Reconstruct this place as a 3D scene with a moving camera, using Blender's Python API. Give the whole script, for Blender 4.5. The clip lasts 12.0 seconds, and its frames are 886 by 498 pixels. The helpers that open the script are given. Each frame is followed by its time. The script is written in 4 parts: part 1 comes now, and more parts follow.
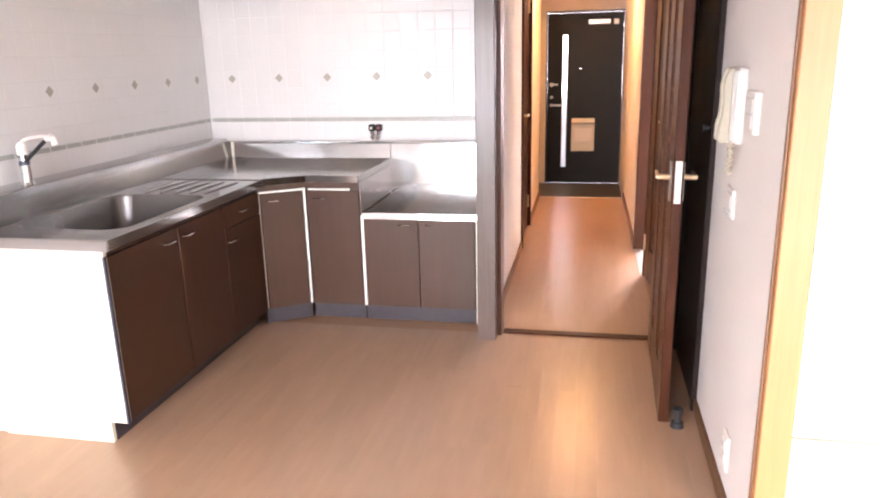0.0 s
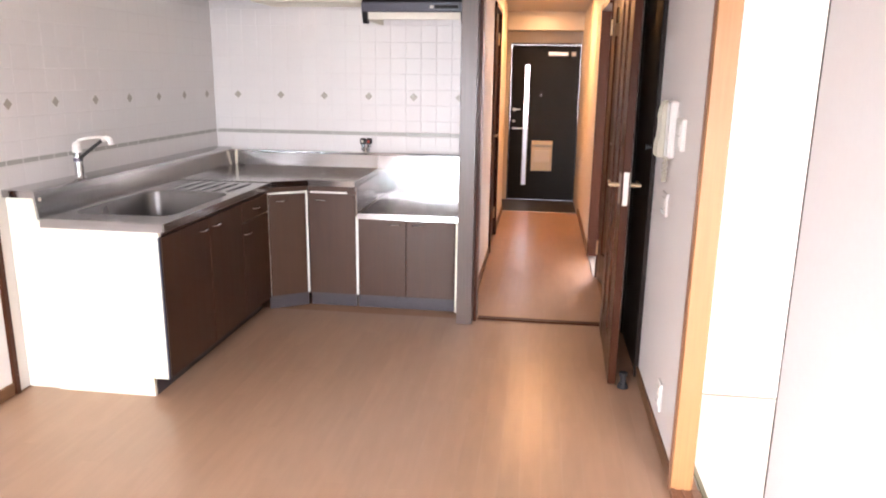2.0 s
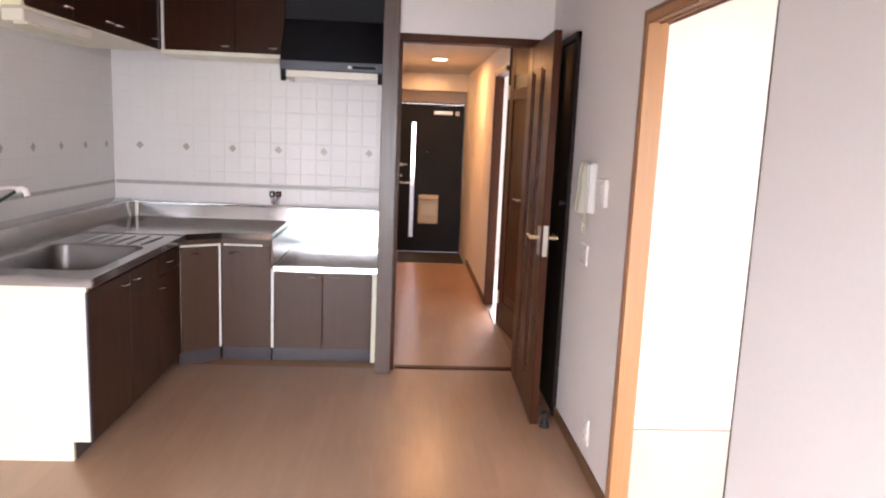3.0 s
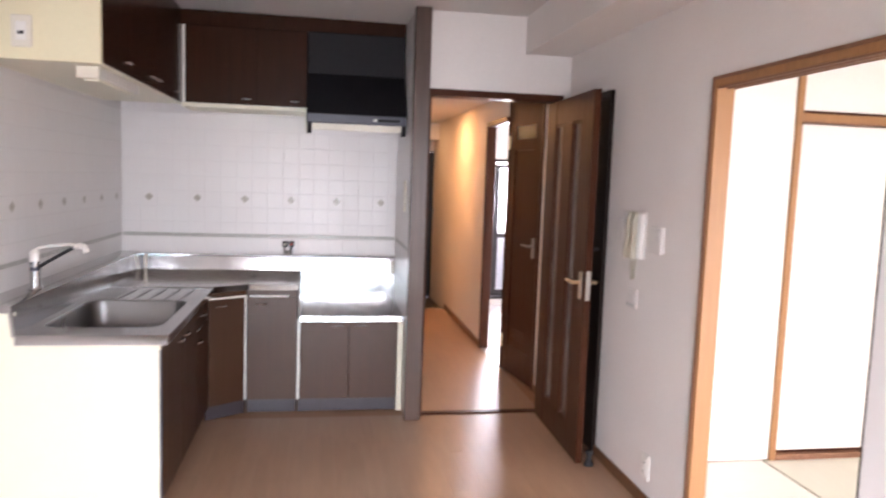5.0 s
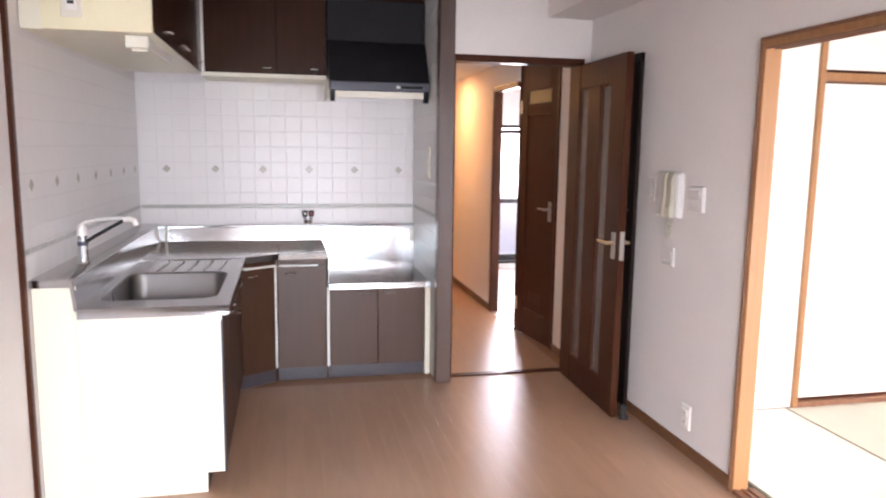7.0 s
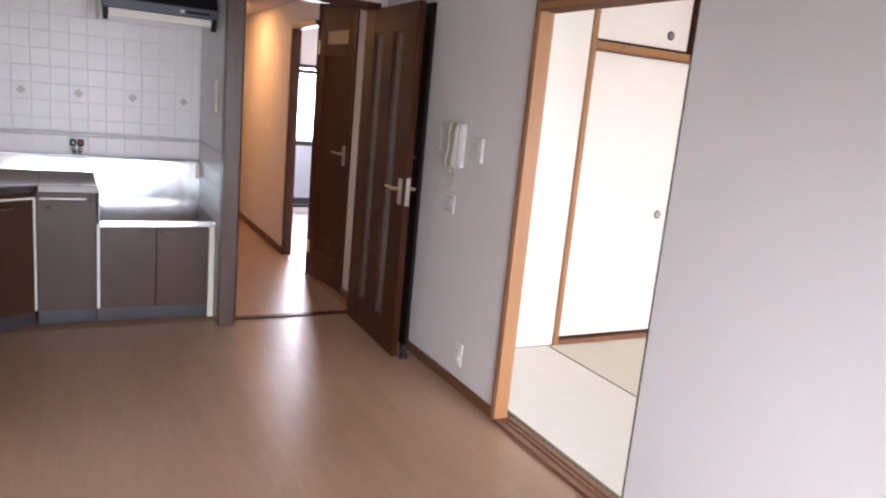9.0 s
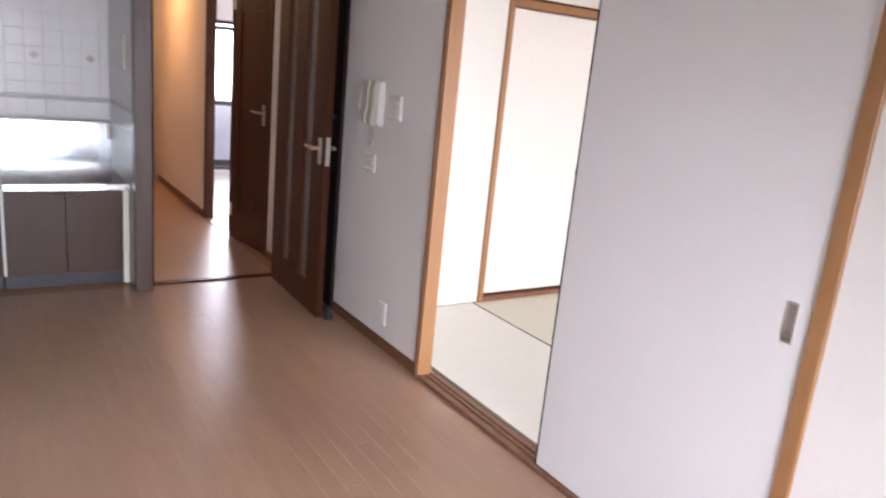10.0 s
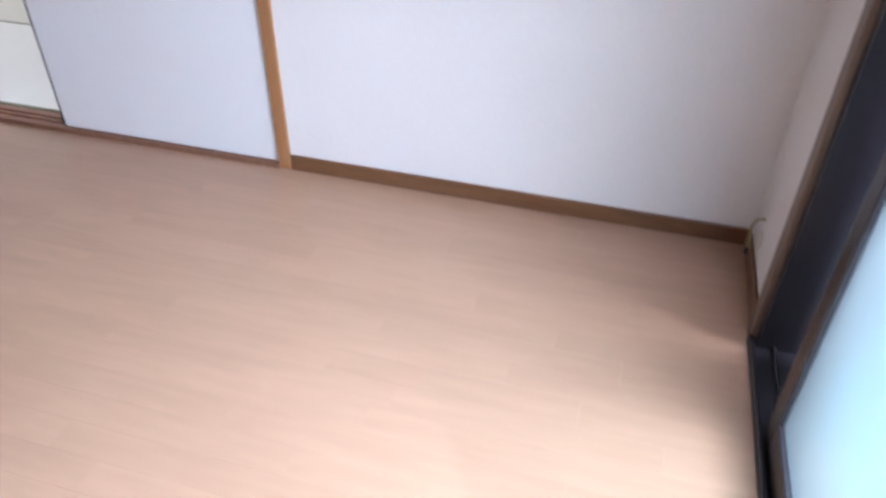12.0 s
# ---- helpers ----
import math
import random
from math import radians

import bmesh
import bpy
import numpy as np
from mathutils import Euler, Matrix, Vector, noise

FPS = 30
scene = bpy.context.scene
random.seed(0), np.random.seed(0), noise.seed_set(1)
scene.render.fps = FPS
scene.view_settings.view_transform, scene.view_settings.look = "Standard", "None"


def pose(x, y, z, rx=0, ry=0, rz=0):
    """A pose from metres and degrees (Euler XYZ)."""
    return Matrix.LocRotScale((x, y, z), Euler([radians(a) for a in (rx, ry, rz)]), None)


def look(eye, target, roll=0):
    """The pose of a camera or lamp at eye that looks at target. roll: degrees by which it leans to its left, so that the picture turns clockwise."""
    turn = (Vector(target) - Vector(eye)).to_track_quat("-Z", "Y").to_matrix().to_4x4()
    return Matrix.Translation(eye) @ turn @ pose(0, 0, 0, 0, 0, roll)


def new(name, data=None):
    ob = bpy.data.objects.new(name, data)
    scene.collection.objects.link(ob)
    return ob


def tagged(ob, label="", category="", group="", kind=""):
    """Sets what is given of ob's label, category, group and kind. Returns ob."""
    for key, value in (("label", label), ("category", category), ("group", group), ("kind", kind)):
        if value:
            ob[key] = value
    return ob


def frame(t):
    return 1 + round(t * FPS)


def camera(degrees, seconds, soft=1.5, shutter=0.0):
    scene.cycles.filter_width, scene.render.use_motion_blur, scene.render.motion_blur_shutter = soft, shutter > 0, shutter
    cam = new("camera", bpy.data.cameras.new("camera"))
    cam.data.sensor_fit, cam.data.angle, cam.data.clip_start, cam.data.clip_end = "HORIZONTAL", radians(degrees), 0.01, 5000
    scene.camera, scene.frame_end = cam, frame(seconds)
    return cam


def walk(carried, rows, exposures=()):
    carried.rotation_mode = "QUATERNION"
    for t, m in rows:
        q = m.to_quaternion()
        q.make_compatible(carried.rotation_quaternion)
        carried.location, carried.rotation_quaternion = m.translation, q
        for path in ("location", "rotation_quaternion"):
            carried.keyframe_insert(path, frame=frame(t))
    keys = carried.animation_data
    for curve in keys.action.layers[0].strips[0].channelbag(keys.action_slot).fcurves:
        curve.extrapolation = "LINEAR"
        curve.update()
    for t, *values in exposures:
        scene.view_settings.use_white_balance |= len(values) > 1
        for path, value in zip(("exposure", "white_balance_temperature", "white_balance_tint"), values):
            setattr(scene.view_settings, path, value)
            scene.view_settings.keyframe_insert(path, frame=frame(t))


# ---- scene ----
cam = camera(63.6, 12.0, soft=2.0, shutter=0.3)
PATH = [
    (0, (-0.451, -4.151, 1.386), (-0.837, -2.262, 0.856), -1.4),
    (0.5, (-0.498, -4.279, 1.392), (-0.879, -2.388, 0.863), -0.1),
    (1, (-0.583, -4.482, 1.394), (-0.871, -2.573, 0.874), 1.0),
    (1.5, (-0.539, -4.667, 1.412), (-0.797, -2.738, 0.952), 0.3),
    (2, (-0.516, -4.781, 1.409), (-0.773, -2.855, 0.935), 0.8),
    (2.5, (-0.615, -4.823, 1.414), (-0.802, -2.871, 1.022), 1.6),
    (3, (-0.828, -4.936, 1.424), (-0.708, -2.966, 1.103), 2.4),
    (3.2, (-0.889, -4.949, 1.437), (-0.783, -2.974, 1.135), 2.0),
    (4.8, (-1.414, -4.961, 1.452), (-0.993, -3.011, 1.309), 2.2),
    (5, (-1.466, -4.979, 1.447), (-1.129, -3.017, 1.25), 2.0),
    (5.5, (-1.54, -4.985, 1.431), (-1.339, -3.014, 1.153), 2.0),
    (6, (-1.622, -4.937, 1.42), (-1.381, -2.973, 1.129), 2.4),
    (6.5, (-1.701, -4.913, 1.426), (-1.458, -2.948, 1.142), 1.2),
    (7, (-1.823, -4.967, 1.429), (-1.399, -3.033, 1.145), 0.8),
    (7.2, (-1.882, -4.987, 1.424), (-1.357, -3.078, 1.141), 0.8),
    (8.8, (-1.759, -5.001, 1.414), (-0.873, -3.251, 1.026), 5.0),
    (9, (-1.737, -5.022, 1.417), (-0.809, -3.296, 1.016), 5.4),
    (9.5, (-1.647, -5.069, 1.419), (-0.652, -3.386, 0.999), 5.5),
    (10, (-1.685, -5.066, 1.412), (-0.604, -3.455, 0.924), 5.6),
    (10.5, (-1.826, -5.114, 1.378), (-0.457, -3.822, 0.702), 7.0),
    (11, (-1.864, -5.251, 1.356), (-0.33, -4.231, 0.578), 3.6),
    (11.5, (-1.928, -5.339, 1.331), (-0.342, -4.56, 0.395), 0.6),
    (12, (-1.932, -5.329, 1.264), (-0.387, -4.893, 0.071), 0.9),
]
EXPOSURES = [(0, 0.88, 6900, 25), (2, 0.50, 6900, 25), (2.5, 0.37, 6850, 25), (3.2, 0.04, 6850, 25), (5, 0.04, 6700, 25), (5.5, 0.13, 6650, 24), (6.5, 0.19, 6600, 24),
             (7.2, 0.14, 6600, 24), (8.8, -0.40, 6400, 24), (9.5, -0.47, 6400, 24), (10.5, -0.58, 6150, 21), (11, -0.72, 5900, 20), (11.5, -0.70, 5850, 20), (12, -0.70, 5560, 19)]
walk(cam, [(t, look(eye, target, roll)) for t, eye, target, roll in PATH], EXPOSURES)

# ---------------------------------------------------------------- light
world = bpy.data.worlds.new("sky")
scene.world = world
world.use_nodes = True
wn = world.node_tree
sky = wn.nodes.new("ShaderNodeTexSky")
sky.sky_type, sky.sun_disc = "NISHITA", False
sky.sun_elevation, sky.sun_rotation = radians(48), radians(195)
wn.links.new(sky.outputs[0], wn.nodes["Background"].inputs[0])
wn.nodes["Background"].inputs[1].default_value = 0.08

sun = new("sun", bpy.data.lights.new("sun", "SUN"))
sun.data.energy, sun.data.angle, sun.data.color = 1.2, radians(10), (1.0, 0.95, 0.88)
sun.matrix_world = look((0, 0, 0), (0.18, 0.64, -0.74))


def sky_lamp(name, at, towards, width, height, watts, colour, spread=138):
    """The sky's light in one window opening."""
    lamp = new(name, bpy.data.lights.new(name, "AREA"))
    lamp.data.shape, lamp.data.size, lamp.data.size_y = "RECTANGLE", width, height
    lamp.data.energy, lamp.data.color = watts, colour
    lamp.data.spread = radians(spread)
    lamp.matrix_world = look(at, towards)
    return lamp


DAY = (0.93, 0.96, 1.0)
sky_lamp("living_window_light", (-1.42, -6.02, 1.07), (-1.42, 0, -3.6), 1.9, 1.20, 142, DAY, spread=128)
sky_lamp("tatami_window_light", (1.45, -6.02, 1.1), (1.45, 0, -5.5), 1.9, 1.7, 150, (0.98, 0.98, 0.97))
sky_lamp("bedroom_window_light", (1.25, 3.26, 1.25), (0.75, 0, 0.45), 1.6, 0.85, 125, DAY, spread=112)

hall_lamp = new("hall_downlight_bulb", bpy.data.lights.new("hall_downlight_bulb", "AREA"))
hall_lamp.data.shape, hall_lamp.data.size = "DISK", 0.10
hall_lamp.data.energy, hall_lamp.data.color = 15.5, (1.0, 0.52, 0.20)
hall_lamp.matrix_world = look((-0.515, 1.9, 2.088), (-0.515, 1.9, 0))
# Weak fill added over the entrance; no lamp fitting belongs to it.
genkan_fill = new("entrance_fill_light", bpy.data.lights.new("entrance_fill_light", "AREA"))
genkan_fill.data.shape, genkan_fill.data.size = "DISK", 0.10
genkan_fill.data.energy, genkan_fill.data.color = 3, (1.0, 0.60, 0.28)
genkan_fill.matrix_world = look((-0.55, 3.25, 2.088), (-0.55, 3.25, 0))


# ---------------------------------------------------------------- materials
def material(name, colour, rough=0.5, metal=0.0, spread=0.06, scale=(3, 3, 3), fine=60.0, bump=0.0, bump_scale=None,
             per_object=0.0, coat=0.0, rough_spread=0.0, transmission=0.0, spec=0.5, detail=3.0):
    """A procedural surface: broad and fine variation of the base colour, grain relief, uneven gloss."""
    m = bpy.data.materials.new(name)
    m.use_nodes = True
    nt = m.node_tree
    b = nt.nodes["Principled BSDF"]
    b.inputs["Metallic"].default_value = metal
    b.inputs["Roughness"].default_value = rough
    b.inputs["Coat Weight"].default_value = coat
    b.inputs["Transmission Weight"].default_value = transmission
    b.inputs["Specular IOR Level"].default_value = spec
    geo = nt.nodes.new("ShaderNodeNewGeometry")
    mp = nt.nodes.new("ShaderNodeMapping")
    mp.inputs["Scale"].default_value = scale
    nt.links.new(geo.outputs["Position"], mp.inputs["Vector"])
    vec = mp.outputs["Vector"]
    if per_object:
        info = nt.nodes.new("ShaderNodeObjectInfo")
        off = nt.nodes.new("ShaderNodeVectorMath")
        off.operation = "MULTIPLY_ADD"
        comb = nt.nodes.new("ShaderNodeCombineXYZ")
        for i in range(3):
            nt.links.new(info.outputs["Random"], comb.inputs[i])
        off.inputs[1].default_value = (17, 31, 9)
        nt.links.new(comb.outputs[0], off.inputs[0])
        nt.links.new(vec, off.inputs[2])
        vec = off.outputs[0]
    broad = nt.nodes.new("ShaderNodeTexNoise")
    broad.inputs["Scale"].default_value, broad.inputs["Detail"].default_value = 1.0, detail
    nt.links.new(vec, broad.inputs["Vector"])
    grain = nt.nodes.new("ShaderNodeTexNoise")
    grain.inputs["Scale"].default_value, grain.inputs["Detail"].default_value = fine / 3.0, detail + 1.0
    nt.links.new(vec, grain.inputs["Vector"])
    both = nt.nodes.new("ShaderNodeMath")
    both.operation = "ADD"
    nt.links.new(broad.outputs[0], both.inputs[0])
    nt.links.new(grain.outputs[0], both.inputs[1])
    value = both.outputs[0]
    if per_object:
        tone = nt.nodes.new("ShaderNodeMath")
        tone.operation, tone.inputs[1].default_value = "MULTIPLY_ADD", per_object
        nt.links.new(info.outputs["Random"], tone.inputs[0])
        nt.links.new(value, tone.inputs[2])
        value = tone.outputs[0]
    span = nt.nodes.new("ShaderNodeMapRange")
    span.inputs["From Min"].default_value, span.inputs["From Max"].default_value = 0.6, 1.4 + per_object
    nt.links.new(value, span.inputs["Value"])
    mix = nt.nodes.new("ShaderNodeMix")
    mix.data_type = "RGBA"
    mix.inputs[6].default_value = tuple(max(0.0, c * (1 - spread)) for c in colour) + (1,)
    mix.inputs[7].default_value = tuple(min(1.0, c * (1 + spread)) for c in colour) + (1,)
    nt.links.new(span.outputs[0], mix.inputs[0])
    nt.links.new(mix.outputs[2], b.inputs["Base Color"])
    if rough_spread:
        rr = nt.nodes.new("ShaderNodeMapRange")
        rr.inputs["From Min"].default_value, rr.inputs["From Max"].default_value = 0.3, 0.7
        rr.inputs["To Min"].default_value, rr.inputs["To Max"].default_value = max(0.02, rough - rough_spread), rough + rough_spread
        nt.links.new(broad.outputs[0], rr.inputs["Value"])
        nt.links.new(rr.outputs[0], b.inputs["Roughness"])
    if bump:
        bn = nt.nodes.new("ShaderNodeBump")
        bn.inputs["Strength"].default_value, bn.inputs["Distance"].default_value = bump, 0.002
        src = grain
        if bump_scale:
            src = nt.nodes.new("ShaderNodeTexNoise")
            src.inputs["Scale"].default_value, src.inputs["Detail"].default_value = bump_scale, 3.0
            nt.links.new(geo.outputs["Position"], src.inputs["Vector"])
        nt.links.new(src.outputs[0], bn.inputs["Height"])
        nt.links.new(bn.outputs[0], b.inputs["Normal"])
    return m


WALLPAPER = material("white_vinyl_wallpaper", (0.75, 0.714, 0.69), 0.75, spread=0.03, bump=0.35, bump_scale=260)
# Warmed in colour to add to the hall lamp's orange light.
HALLPAPER = material("lamp_tinted_hall_wallpaper", (0.80, 0.735, 0.66), 0.75, spread=0.03, bump=0.35, bump_scale=260)
# Base colour darkened to offset surplus lamp light on the ceilings.
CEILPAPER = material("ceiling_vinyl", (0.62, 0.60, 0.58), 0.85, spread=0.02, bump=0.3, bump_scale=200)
TILE = material("glazed_white_tile", (0.77, 0.75, 0.74), 0.34, spread=0.02, per_object=0.4, bump=0.10, bump_scale=14)
GROUT = material("pale_grout", (0.75, 0.73, 0.72), 0.9, spread=0.06)
MOTIF = material("beige_tile_motif", (0.40, 0.37, 0.32), 0.3, spread=0.12, fine=200)
BORDER = material("grey_tile_border", (0.40, 0.40, 0.37), 0.3, spread=0.12, fine=160)
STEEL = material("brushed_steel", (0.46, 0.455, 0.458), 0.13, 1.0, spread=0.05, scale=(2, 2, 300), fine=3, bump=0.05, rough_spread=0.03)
# Same steel, darkened: the dim reflections on the tops are put into its colour.
STEEL_TOP = material("dark_reflection_steel_top", (0.36, 0.355, 0.357), 0.14, 1.0, spread=0.03, scale=(6, 2, 6), fine=6, detail=0.0)
# Darker steel base carries the shade inside the sink bowl.
STEEL_BOWL = material("satin_steel_bowl_shaded", (0.25, 0.247, 0.25), 0.32, 1.0, spread=0.06, fine=150, rough_spread=0.06)
LAMINATE = material("brown_woodgrain_laminate", (0.054, 0.022, 0.010), 0.40, spread=0.14, scale=(34, 34, 1.6), fine=9, per_object=0.12, bump=0.03, rough_spread=0.04, spec=0.45)
# Base laminate again, darkened for the weaker light up at the wall cabinets.
LAMINATE_UPPER = material("glossy_laminate_shaded", (0.034, 0.0125, 0.0065), 0.20, spread=0.14, scale=(34, 34, 1.6), fine=9, per_object=0.12, bump=0.02, spec=0.25)
LAMINATE_KICK = material("grey_brown_plinth", (0.055, 0.048, 0.056), 0.34, spread=0.2, scale=(3, 3, 9), fine=40)
DARKWOOD = material("dark_brown_wood", (0.056, 0.0172, 0.0075), 0.36, spread=0.26, scale=(30, 30, 1.4), fine=9, per_object=0.12, bump=0.06, rough_spread=0.05, spec=0.16)
POSTWOOD = material("taupe_brown_wood", (0.080, 0.050, 0.039), 0.34, spread=0.25, scale=(40, 40, 1.5), fine=9, bump=0.06)
PINE = material("honey_pine_wood", (0.33, 0.158, 0.062), 0.45, spread=0.18, scale=(36, 36, 1.5), fine=8, per_object=0.2, bump=0.05)
WEATHERED = material("pale_weathered_wood", (0.36, 0.30, 0.24), 0.6, spread=0.15, scale=(3, 30, 30), fine=8)
REDPINE = material("aged_reddish_wood", (0.205, 0.097, 0.055), 0.45, spread=0.2, scale=(30, 30, 3), fine=8, bump=0.05)
SKIRT = material("brown_skirting_wood", (0.150, 0.067, 0.028), 0.4, spread=0.25, scale=(5, 5, 30), fine=10)
PLANK = material("pale_oak_flooring", (0.383, 0.235, 0.153), 0.285, spread=0.085, scale=(18, 2.6, 8), fine=6, per_object=0.45, bump=0.10, bump_scale=14, detail=2.0)
UNDERLAY = material("floor_joint", (0.37, 0.22, 0.14), 0.6)
BLACK = material("black_enamel", (0.008, 0.008, 0.010), 0.50, spread=0.2, rough_spread=0.08, spec=0.2)
HOODLIP = material("grey_blue_enamel", (0.040, 0.043, 0.066), 0.32, spread=0.1)
GREYBLUE = material("worn_grey_blue_plastic", (0.10, 0.105, 0.13), 0.4, spread=0.1)
RUBBER = material("black_rubber", (0.02, 0.02, 0.022), 0.7, spread=0.2)
WHITELAM = material("white_laminate", (0.78, 0.745, 0.61), 0.42, spread=0.02)
CREAMLAM = material("cream_laminate", (0.80, 0.74, 0.52), 0.45, spread=0.03)
WHITEEDGE = material("white_edge_strip", (0.80, 0.79, 0.74), 0.4, spread=0.03)
# Ivory darkened in the base colour for the intercom's shaded side.
INTERCOM = material("shaded_ivory_plastic", (0.45, 0.42, 0.335), 0.42, spread=0.05)
IVORY = material("ivory_plastic", (0.74, 0.70, 0.60), 0.38, spread=0.04)
PALEPLASTIC = material("white_plastic", (0.80, 0.78, 0.74), 0.38, spread=0.03)
GREYPLASTIC = material("grey_plastic", (0.50, 0.50, 0.48), 0.45, spread=0.06)
CHROME = material("polished_chrome", (0.62, 0.62, 0.63), 0.10, 1.0, spread=0.02)
SATIN = material("satin_nickel", (0.62, 0.60, 0.56), 0.30, 1.0, spread=0.04)
BRASS = material("pale_brass", (0.72, 0.58, 0.38), 0.28, 1.0, spread=0.05)
RED = material("red_plastic", (0.45, 0.05, 0.03), 0.4)
TATAMI = material("woven_rush_tatami", (0.76, 0.75, 0.69), 0.5, spread=0.08, scale=(3, 160, 3), fine=20, bump=0.2, bump_scale=400)
# Base colour darkened for the duller sheen of rush running crosswise.
TATAMI_CROSS_SHEEN = material("cross_woven_rush_dull_sheen", (0.66, 0.64, 0.54), 0.6, spread=0.08, scale=(160, 3, 3), fine=20, bump=0.2, bump_scale=400)
HERI = material("green_brown_tatami_border", (0.20, 0.19, 0.125), 0.8, spread=0.2, fine=300)
PLASTER = material("cream_plaster", (0.83, 0.80, 0.74), 0.9, spread=0.03, bump=0.3, bump_scale=300)
FUSUMA = material("white_fusuma_paper", (0.84, 0.80, 0.74), 0.8, spread=0.03, bump=0.2, bump_scale=220)
LEAFPAPER = material("white_door_vinyl", (0.74, 0.72, 0.72), 0.7, spread=0.02, bump=0.3, bump_scale=260)
ENTRY = material("charcoal_steel_door", (0.010, 0.011, 0.012), 0.45, spread=0.2, bump=0.05, bump_scale=300, spec=0.25)
STONE = material("dark_entrance_tile", (0.06, 0.052, 0.048), 0.5, spread=0.3, fine=80, bump=0.15)
SASH = material("dark_bronze_aluminium", (0.016, 0.014, 0.017), 0.30, 0.1, spread=0.15)
SASHFACE = material("brown_window_lining", (0.17, 0.115, 0.085), 0.45, spread=0.2, scale=(30, 30, 2), fine=9)
FLOORSHEET = material("pale_grey_vinyl_floor", (0.50, 0.50, 0.49), 0.30, spread=0.08, fine=60)
CONCRETE = material("pale_balcony_paint", (0.40, 0.66, 0.70), 0.85, spread=0.1, bump=0.2, bump_scale=120)
SCREW = material("dull_metal", (0.4, 0.38, 0.36), 0.45, 1.0)
PULLMETAL = material("dark_pull_metal", (0.10, 0.095, 0.09), 0.5, 0.3)
GALLERY = material("white_gallery_paint", (0.72, 0.74, 0.80), 0.85, spread=0.06)
# Wood darkened in colour so the gap behind the open door reads black.
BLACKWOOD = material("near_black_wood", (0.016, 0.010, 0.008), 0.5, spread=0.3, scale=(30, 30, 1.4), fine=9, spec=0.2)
SWITCHWHITE = material("faded_white_plastic", (0.70, 0.67, 0.645), 0.42, spread=0.03)
CABLE = material("olive_cable", (0.34, 0.29, 0.12), 0.6)
AMBER = material("amber_glass", (0.95, 0.78, 0.42), 0.35, transmission=0.8, spread=0.03)


def glass(name, colour, rough):
    m = material(name, colour, rough, spread=0.01, transmission=1.0)
    m.node_tree.nodes["Principled BSDF"].inputs["IOR"].default_value = 1.25
    return m


FROST = glass("frosted_glass", (0.48, 0.69, 0.72), 0.45)
CLEARFROST = glass("pale_frosted_glass", (0.95, 0.97, 1.0), 0.3)
SMOKED = material("smoked_pattern_glass", (0.27, 0.245, 0.235), 0.22, spread=0.2, scale=(60, 60, 3), fine=12, transmission=0.5, bump=0.2, bump_scale=160)


def glowing(name, colour, strength):
    m = bpy.data.materials.new(name)
    m.use_nodes = True
    b = m.node_tree.nodes["Principled BSDF"]
    b.inputs["Base Color"].default_value = (*colour, 1)
    b.inputs["Emission Color"].default_value = (*colour, 1)
    b.inputs["Emission Strength"].default_value = strength
    return m


LAMPGLOW = glowing("warm_lamp_face", (1.0, 0.78, 0.5), 14)
SKYGLOW = glowing("daylight_backdrop", (0.95, 0.97, 1.0), 9)


# ---------------------------------------------------------------- mesh tools
def box(bm, x0, x1, y0, y1, z0, z1, bevel=0.0, segments=1):
    """Adds a box, its edges rounded if wanted."""
    x0, x1, y0, y1, z0, z1 = min(x0, x1), max(x0, x1), min(y0, y1), max(y0, y1), min(z0, z1), max(z0, z1)
    m = Matrix.LocRotScale(((x0 + x1) / 2, (y0 + y1) / 2, (z0 + z1) / 2), None, (x1 - x0, y1 - y0, z1 - z0))
    made = bmesh.ops.create_cube(bm, size=1.0, matrix=m)["verts"]
    if bevel:
        edges = list({e for v in made for e in v.link_edges})
        bmesh.ops.bevel(bm, geom=edges, offset=bevel, segments=segments, affect="EDGES", clamp_overlap=True)
    return bm


def boxes(*rows, bevel=0.0):
    bm = bmesh.new()
    for r in rows:
        box(bm, *r, bevel=bevel)
    return bm


def cyl(bm, a, b, r, r2=None, n=20):
    """A round bar from a to b, tapering to r2."""
    a, b = Vector(a), Vector(b)
    d = b - a
    m = Matrix.Translation((a + b) / 2) @ d.to_track_quat("Z", "Y").to_matrix().to_4x4()
    bmesh.ops.create_cone(bm, cap_ends=True, segments=n, radius1=r, radius2=r if r2 is None else r2, depth=d.length, matrix=m)
    return bm


def tube(points, r, n=10):
    """A round tube along the points, as one mesh."""
    bm = bmesh.new()
    pts = [Vector(p) for p in points]
    rings = []
    up = Vector((0.31, 0.22, 0.93))
    for i, p in enumerate(pts):
        d = (pts[min(i + 1, len(pts) - 1)] - pts[max(i - 1, 0)]).normalized()
        u = d.cross(up).normalized()
        v = d.cross(u).normalized()
        rings.append([bm.verts.new(p + r * (math.cos(2 * math.pi * k / n) * u + math.sin(2 * math.pi * k / n) * v)) for k in range(n)])
    for a, b in zip(rings, rings[1:]):
        for k in range(n):
            bm.faces.new((a[k], a[(k + 1) % n], b[(k + 1) % n], b[k]))
    bm.faces.new(rings[0]), bm.faces.new(rings[-1])
    bmesh.ops.recalc_face_normals(bm, faces=bm.faces[:])
    return bm


